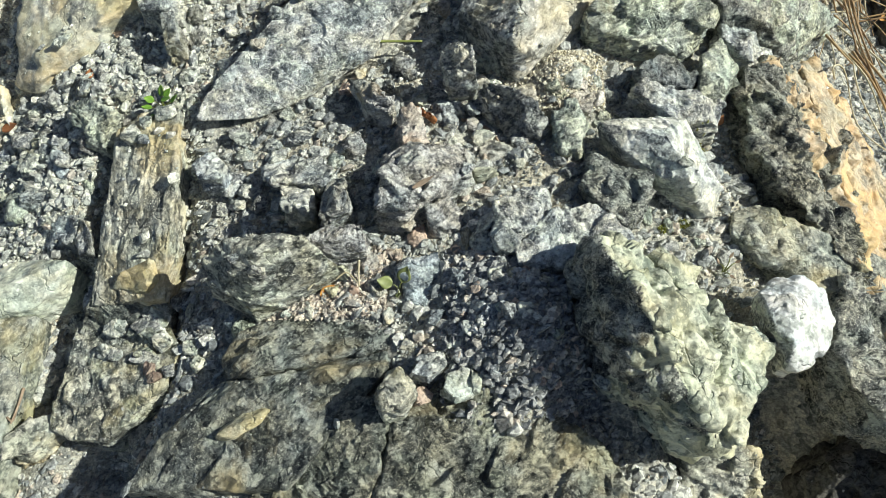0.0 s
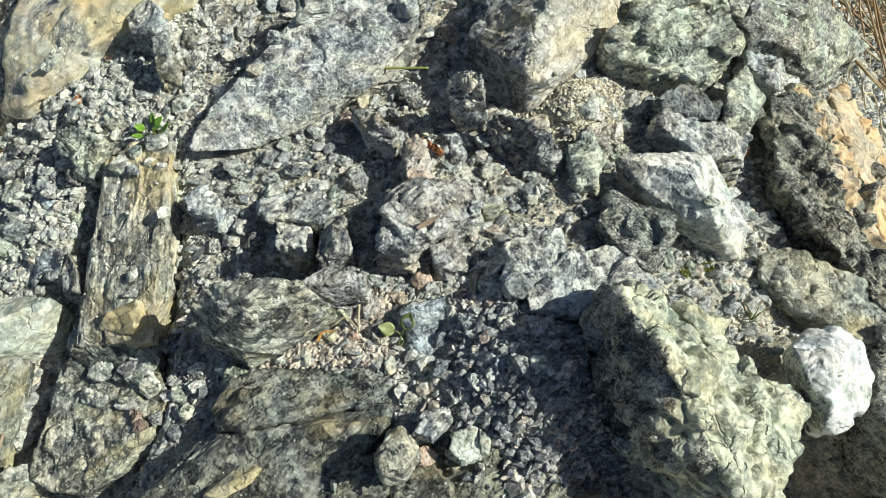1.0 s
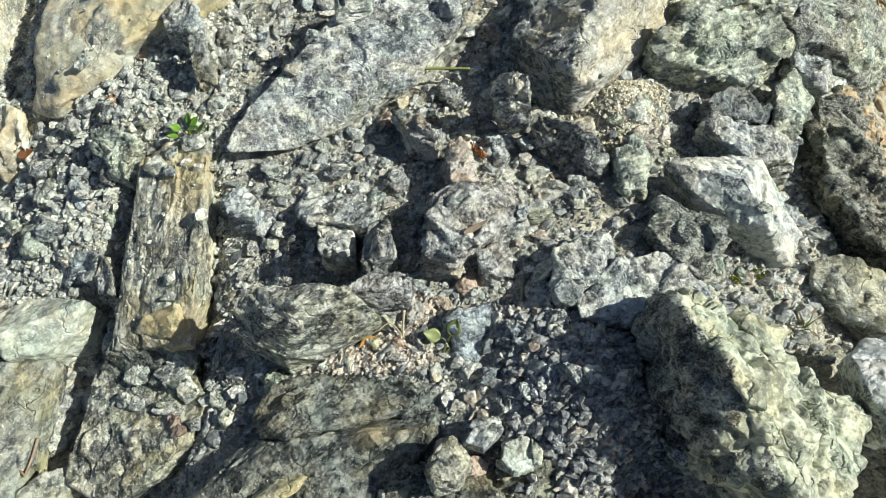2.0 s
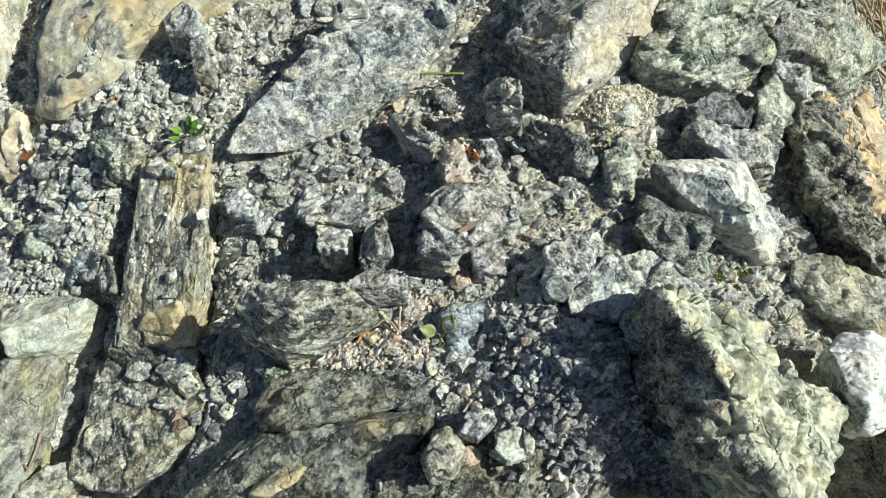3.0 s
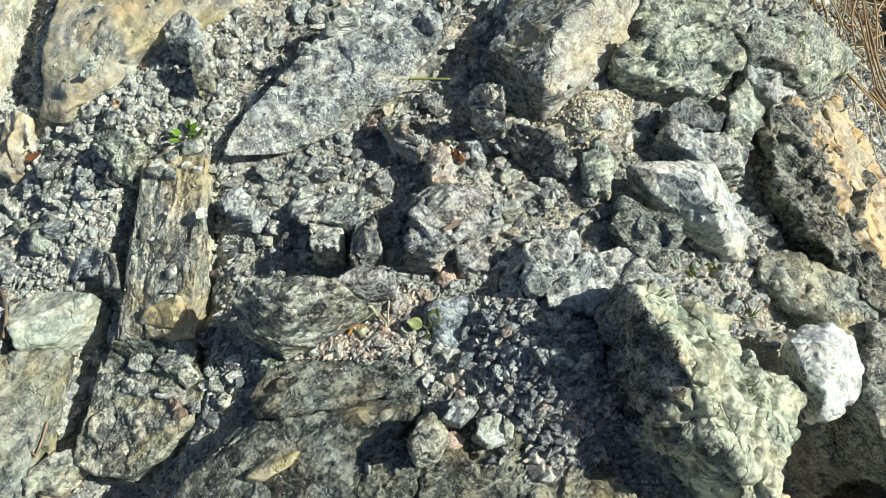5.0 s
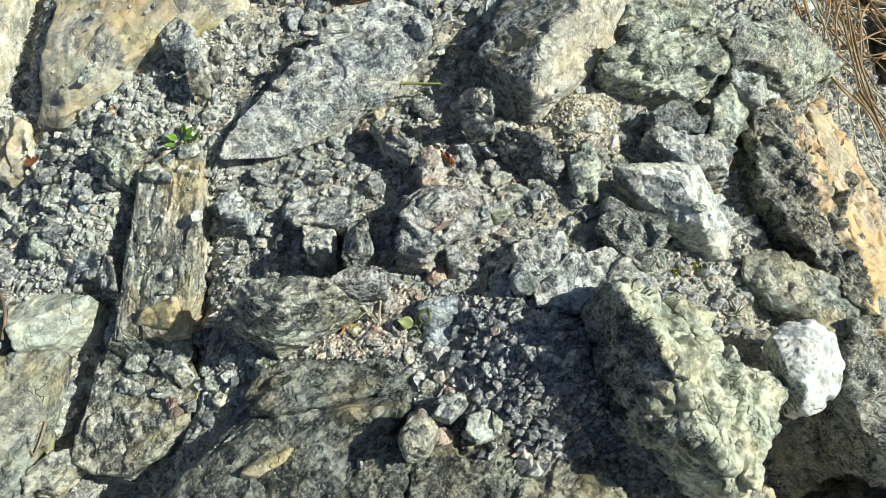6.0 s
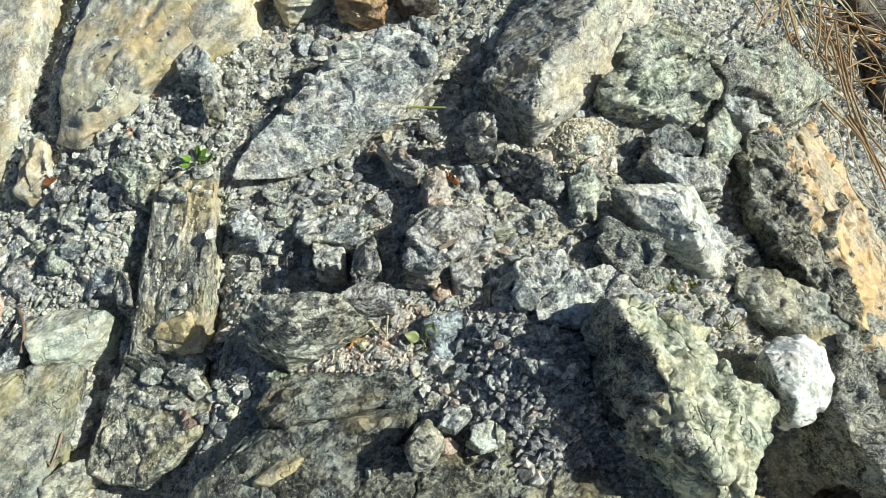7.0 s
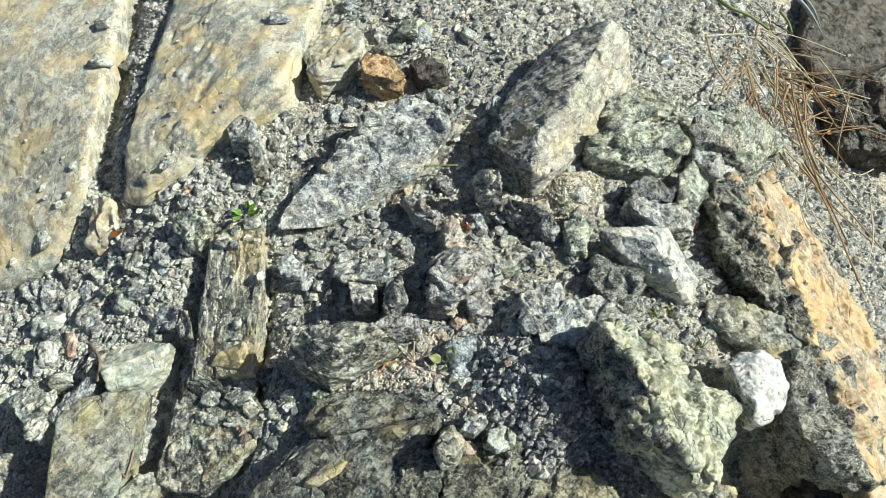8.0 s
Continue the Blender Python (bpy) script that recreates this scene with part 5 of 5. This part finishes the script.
dry_leaf(-0.312, 0.356, "cone_scale", 0.009, 0.007, 80, "dry orange bud husk on gravel")
dry_leaf(0.513, 0.548, "leaf_orange", 0.013, 0.009, 30, "orange-brown leaf scrap among pine needles")
dry_leaf(0.543, 0.626, "leaf_orange", 0.02, 0.009, 60, "reddish dry leaf beside a brown slab")
dry_leaf(-0.003, 0.203, "twig", 0.018, 0.004, 25, "dark dry husk lying on a rock")
dry_leaf(0.039, 0.343, "cone_scale", 0.014, 0.008, 90, "reddish bark scrap beside the tall rock")
dry_leaf(0.253, 0.303, "cone_scale", 0.01, 0.006, 60, "reddish bark scrap between rocks")
rod("twig", "twig", [(0.032, 0.294, 0.002), (0.045, 0.289, 0.003), (0.057, 0.279, 0.006), (0.064, 0.267, 0.005), (0.071, 0.254, 0.003)], 0.0016, "bent pale brown twig on gravel", "twig", taper=0.7)
rod("twig", "stem_green", [(-0.044, 0.362, 0.022), (-0.025, 0.362, 0.022), (-0.002, 0.361, 0.023)], 0.0012, "thin dark green stem lying in shade", "twig", taper=0.8)
rod("straw", "straw", [(-0.044, 0.158, 0.012), (-0.045, 0.151, 0.004), (-0.045, 0.143, -0.004)], 0.0011, "yellow-green straw piece between stones", "straw", taper=0.5)
rod("straw", "straw", [(-0.084, 0.139, -0.002), (-0.075, 0.148, 0.004), (-0.068, 0.158, 0.009)], 0.001, "cream straw piece on gravel", "straw", taper=0.5)
rod("straw", "straw", [(-0.063, 0.148, -0.002), (-0.054, 0.152, 0.002), (-0.044, 0.143, -0.003)], 0.0008, "thin brown straw on gravel", "straw", taper=0.5)
rod("straw", "twig", [(0.068, 0.257, 0.001), (0.079, 0.263, 0.008), (0.098, 0.249, 0.015)], 0.0007, "thin dark stalk on gravel", "straw", taper=0.5)
rod("twig", "twig", [(-0.340, 0.085, -0.091), (-0.340, 0.070, -0.090), (-0.341, 0.054, -0.088)], 0.0015, "red-brown twig in a rock joint", "twig", taper=0.5)
rod("twig", "twig", [(-0.345, 0.059, -0.087), (-0.340, 0.056, -0.088), (-0.340, 0.067, -0.090)], 0.0011, "short brown twig in a rock joint", "twig", taper=0.5)
rod("twig", "twig", [(-0.436, 0.231, -0.104), (-0.419, 0.206, -0.097), (-0.387, 0.172, -0.065), (-0.386, 0.151, -0.069)], 0.0018, "red-brown root along a rock ledge", "twig", taper=0.8)
rod("stem", "stem_green", [(0.352, 0.705, -0.045), (0.370, 0.683, -0.047), (0.400, 0.679, -0.059), (0.436, 0.677, -0.084)], 0.0028, "thick yellow-green stem on gravel", "stem", taper=0.6)
rod("stem", "stem_green", [(0.463, 0.721, -0.090), (0.472, 0.702, -0.094), (0.473, 0.683, -0.096)], 0.0022, "short yellow-green stem on gravel", "stem", taper=0.6)
rod("grass", "blade", [(0.486, 0.747, -0.082), (0.509, 0.728, -0.097), (0.532, 0.706, -0.121)], 0.0034, "grey-blue pointed blade by a slab", "grass", taper=0.1)
rod("grass", "blade", [(0.500, 0.756, -0.087), (0.518, 0.734, -0.100), (0.531, 0.717, -0.119)], 0.0028, "grey-blue pointed blade by a slab", "grass", taper=0.1)
rod("pine_needle", "needle", [(0.313, 0.587, -0.010), (0.302, 0.516, 0.016), (0.319, 0.494, 0.000)], 0.0013, "long dry orange-brown pine needle", "pine needle", "pine needles", taper=0.6)
rod("pine_needle", "needle", [(0.314, 0.482, 0.005), (0.355, 0.537, -0.017), (0.408, 0.650, -0.066)], 0.0013, "long dry orange-brown pine needle", "pine needle", "pine needles", taper=0.6)
rod("pine_needle", "needle", [(0.367, 0.567, -0.036), (0.355, 0.490, -0.015), (0.371, 0.479, -0.041)], 0.0013, "long dry orange-brown pine needle", "pine needle", "pine needles", taper=0.6)
rod("pine_needle", "needle", [(0.368, 0.557, -0.037), (0.358, 0.483, -0.018), (0.365, 0.475, -0.035)], 0.0013, "long dry orange-brown pine needle", "pine needle", "pine needles", taper=0.6)
rod("pine_needle", "needle", [(0.430, 0.616, -0.075), (0.406, 0.536, -0.056), (0.397, 0.504, -0.063)], 0.0013, "long dry orange-brown pine needle", "pine needle", "pine needles", taper=0.6)
rod("pine_needle", "needle", [(0.439, 0.571, -0.083), (0.409, 0.512, -0.061), (0.418, 0.488, -0.082)], 0.0013, "long dry orange-brown pine needle", "pine needle", "pine needles", taper=0.6)
rod("pine_needle", "needle", [(0.444, 0.578, -0.085), (0.433, 0.492, -0.082), (0.445, 0.440, -0.099)], 0.0013, "long dry orange-brown pine needle", "pine needle", "pine needles", taper=0.6)
rod("pine_needle", "needle", [(0.443, 0.554, -0.087), (0.441, 0.487, -0.088), (0.452, 0.443, -0.104)], 0.0013, "long dry orange-brown pine needle", "pine needle", "pine needles", taper=0.6)
rod("pine_needle", "needle", [(0.430, 0.539, -0.081), (0.428, 0.481, -0.080), (0.436, 0.436, -0.094)], 0.0013, "long dry orange-brown pine needle", "pine needle", "pine needles", taper=0.6)
rod("pine_needle", "needle", [(0.443, 0.528, -0.091), (0.440, 0.474, -0.088), (0.455, 0.438, -0.105)], 0.0013, "long dry orange-brown pine needle", "pine needle", "pine needles", taper=0.6)
rod("pine_needle", "needle", [(0.464, 0.583, -0.096), (0.453, 0.535, -0.088), (0.458, 0.509, -0.104)], 0.0013, "long dry orange-brown pine needle", "pine needle", "pine needles", taper=0.6)
rod("pine_needle", "needle", [(0.484, 0.587, -0.106), (0.454, 0.540, -0.088), (0.449, 0.481, -0.103)], 0.0013, "long dry orange-brown pine needle", "pine needle", "pine needles", taper=0.6)
rod("pine_needle", "needle", [(0.477, 0.598, -0.101), (0.484, 0.566, -0.100), (0.528, 0.574, -0.130)], 0.0013, "long dry orange-brown pine needle", "pine needle", "pine needles", taper=0.6)
rod("pine_needle", "needle", [(0.481, 0.576, -0.106), (0.491, 0.542, -0.107), (0.508, 0.532, -0.125)], 0.0013, "long dry orange-brown pine needle", "pine needle", "pine needles", taper=0.6)
rod("pine_needle", "needle", [(0.442, 0.510, -0.093), (0.465, 0.526, -0.095), (0.502, 0.558, -0.120)], 0.0013, "long dry orange-brown pine needle", "pine needle", "pine needles", taper=0.6)
rod("pine_needle", "needle", [(0.417, 0.430, -0.078), (0.428, 0.377, -0.069), (0.439, 0.246, -0.067)], 0.0013, "long dry orange-brown pine needle", "pine needle", "pine needles", taper=0.6)
rod("pine_needle", "needle", [(0.426, 0.440, -0.086), (0.439, 0.373, -0.076), (0.496, 0.340, -0.114)], 0.0013, "long dry orange-brown pine needle", "pine needle", "pine needles", taper=0.6)
rod("pine_needle", "needle", [(0.432, 0.445, -0.090), (0.435, 0.385, -0.075), (0.448, 0.321, -0.083)], 0.0013, "long dry orange-brown pine needle", "pine needle", "pine needles", taper=0.6)
rod("pine_needle", "needle", [(0.443, 0.449, -0.097), (0.432, 0.393, -0.074), (0.438, 0.262, -0.069)], 0.0013, "long dry orange-brown pine needle", "pine needle", "pine needles", taper=0.6)
rod("pine_needle", "needle", [(0.444, 0.440, -0.097), (0.457, 0.390, -0.089), (0.510, 0.336, -0.122)], 0.0013, "long dry orange-brown pine needle", "pine needle", "pine needles", taper=0.6)
rod("pine_needle", "needle", [(0.385, 0.433, -0.054), (0.388, 0.410, -0.046), (0.420, 0.417, -0.080)], 0.0013, "long dry orange-brown pine needle", "pine needle", "pine needles", taper=0.6)
rod("pine_needle", "needle", [(0.350, 0.538, -0.022), (0.317, 0.493, 0.011), (0.306, 0.474, 0.006)], 0.0013, "long dry orange-brown pine needle", "pine needle", "pine needles", taper=0.6)
rod("pine_needle", "needle", [(0.365, 0.568, -0.035), (0.339, 0.506, -0.003), (0.354, 0.480, -0.025)], 0.0013, "long dry orange-brown pine needle", "pine needle", "pine needles", taper=0.6)
rod("grass_stalk", "straw", [(0.372, 0.551, -0.041), (0.387, 0.499, -0.046), (0.405, 0.484, -0.074)], 0.001, "bleached dry grass stalk over pine needles", "grass", "dry grass stalks", taper=0.6)
rod("grass_stalk", "straw", [(0.418, 0.655, -0.071), (0.443, 0.622, -0.076), (0.480, 0.603, -0.106)], 0.001, "bleached dry grass stalk over pine needles", "grass", "dry grass stalks", taper=0.6)
rod("grass_stalk", "straw", [(0.419, 0.639, -0.071), (0.449, 0.609, -0.080), (0.491, 0.602, -0.112)], 0.001, "bleached dry grass stalk over pine needles", "grass", "dry grass stalks", taper=0.6)
rod("grass_stalk", "straw", [(0.415, 0.659, -0.069), (0.440, 0.647, -0.074), (0.469, 0.626, -0.099)], 0.001, "bleached dry grass stalk over pine needles", "grass", "dry grass stalks", taper=0.6)
rod("grass_stalk", "straw", [(0.305, 0.584, -0.008), (0.339, 0.598, -0.018), (0.388, 0.642, -0.058)], 0.001, "bleached dry grass stalk over pine needles", "grass", "dry grass stalks", taper=0.6)
rod("grass_stalk", "straw", [(0.378, 0.374, -0.047), (0.374, 0.380, -0.037), (0.398, 0.404, -0.065), (0.401, 0.390, -0.066), (0.390, 0.325, -0.051), (0.425, 0.304, -0.069)], 0.001, "bleached dry grass stalk over pine needles", "grass", "dry grass stalks", taper=0.6)
rod("grass_stalk", "straw", [(0.423, 0.431, -0.084), (0.399, 0.356, -0.050), (0.420, 0.312, -0.067)], 0.001, "bleached dry grass stalk over pine needles", "grass", "dry grass stalks", taper=0.6)
rod("grass_stalk", "straw", [(0.427, 0.654, -0.075), (0.468, 0.608, -0.090), (0.480, 0.593, -0.107)], 0.001, "bleached dry grass stalk over pine needles", "grass", "dry grass stalks", taper=0.6)
rod("grass_stalk", "straw", [(0.399, 0.634, -0.061), (0.417, 0.592, -0.062), (0.419, 0.564, -0.075)], 0.001, "bleached dry grass stalk over pine needles", "grass", "dry grass stalks", taper=0.6)
rod("grass_stalk", "straw", [(0.549, 0.475, -0.145), (0.514, 0.450, -0.124), (0.497, 0.462, -0.127)], 0.001, "bleached dry grass stalk over pine needles", "grass", "dry grass stalks", taper=0.6)
rod("grass_stalk", "straw", [(0.526, 0.423, -0.136), (0.493, 0.343, -0.105), (0.470, 0.300, -0.097)], 0.001, "bleached dry grass stalk over pine needles", "grass", "dry grass stalks", taper=0.6)
for k in range(80):
    a, long = RNG.uniform(-2.2, 0.2), RNG.uniform(0.05, 0.13)
    p = surface(0.444 + RNG.normal() * 0.035, 0.608 + RNG.normal() * 0.06, RNG.uniform(0.004, 0.016))
    q = p + np.array((math.cos(a) * long, math.sin(a) * long, 0))
    q[2] = surface(q[0], q[1], 0.004)[2]
    mid = (p + q) / 2 + np.array((RNG.normal() * 0.008, RNG.normal() * 0.008, 0.004))
    mid[2] = max(mid[2], surface(mid[0], mid[1], 0.004)[2])
    pale = k % 3 == 0
    rod("grass_stalk" if pale else "pine_needle", "straw" if pale else "needle", [p, mid, q], RNG.uniform(0.0007, 0.0012),
        "bleached dry grass stalk over pine needles" if pale else "dry orange-brown pine needle in a loose clump", "grass" if pale else "pine needle", "dry grass stalks" if pale else "pine needles", 0.6)



def cone_fragment(x, y):
    """The crumbled end of a pine cone: a stub with curled scales."""
    base = surface(x, y, 0.004)
    cone = tagged(new("cone_fragment"), "orange-brown crumbled pine cone fragment in the gravel", "pine cone")
    cone.location = base
    rod("core", "cone_scale", [base + (-0.006, 0.005, 0.001), base + (0.002, -0.001, 0.003), base + (0.009, -0.008, 0.002)], 0.0028, "", "", parent=cone, taper=0.7)
    for i in range(16):
        ob = new("scale", leaf_mesh("scale", "cone_scale", RNG.uniform(0.004, 0.007), RNG.uniform(0.004, 0.006), 0.6, 0.0012))
        ob.parent = cone
        t = i / 15
        ob.matrix_basis = pose(-0.006 + 0.014 * t, 0.004 - 0.011 * t, 0.003, RNG.uniform(-40, 40), -RNG.uniform(30, 80), i * 137.5)


def moss_tuft(x, y, size, count):
    """A small cushion of moss: many short curved shoots."""
    verts, faces, at = [], [], 0
    for _ in range(count):
        a, r = RNG.uniform(0, 6.28), size * math.sqrt(RNG.random())
        p = surface(x + r * math.cos(a), y + r * math.sin(a), -0.0005)
        tip = p + (RNG.uniform(-0.0015, 0.0015), RNG.uniform(-0.0015, 0.0015), RNG.uniform(0.002, 0.004))
        v, f = tube([p, (p + tip) / 2 + (0.0004, 0, 0), tip], 0.0006, 0.3, 4)
        verts.append(v)
        faces.append(f + at)
        at += len(v)
    v = np.concatenate(verts)
    mid = v.mean(0)
    ob = new("moss_tuft", mesh_from("moss_tuft", v - mid, np.concatenate(faces), "moss"))
    ob.location = mid
    tagged(ob, "small yellow-green moss tuft between stones", "moss", kind="stuff")


cone_fragment(0.001, 0.296)
moss_tuft(0.205, 0.194, 0.004, 60)
moss_tuft(0.228, 0.265, 0.01, 160)
moss_tuft(0.224, 0.255, 0.007, 90)
moss_tuft(0.189, 0.190, 0.004, 40)
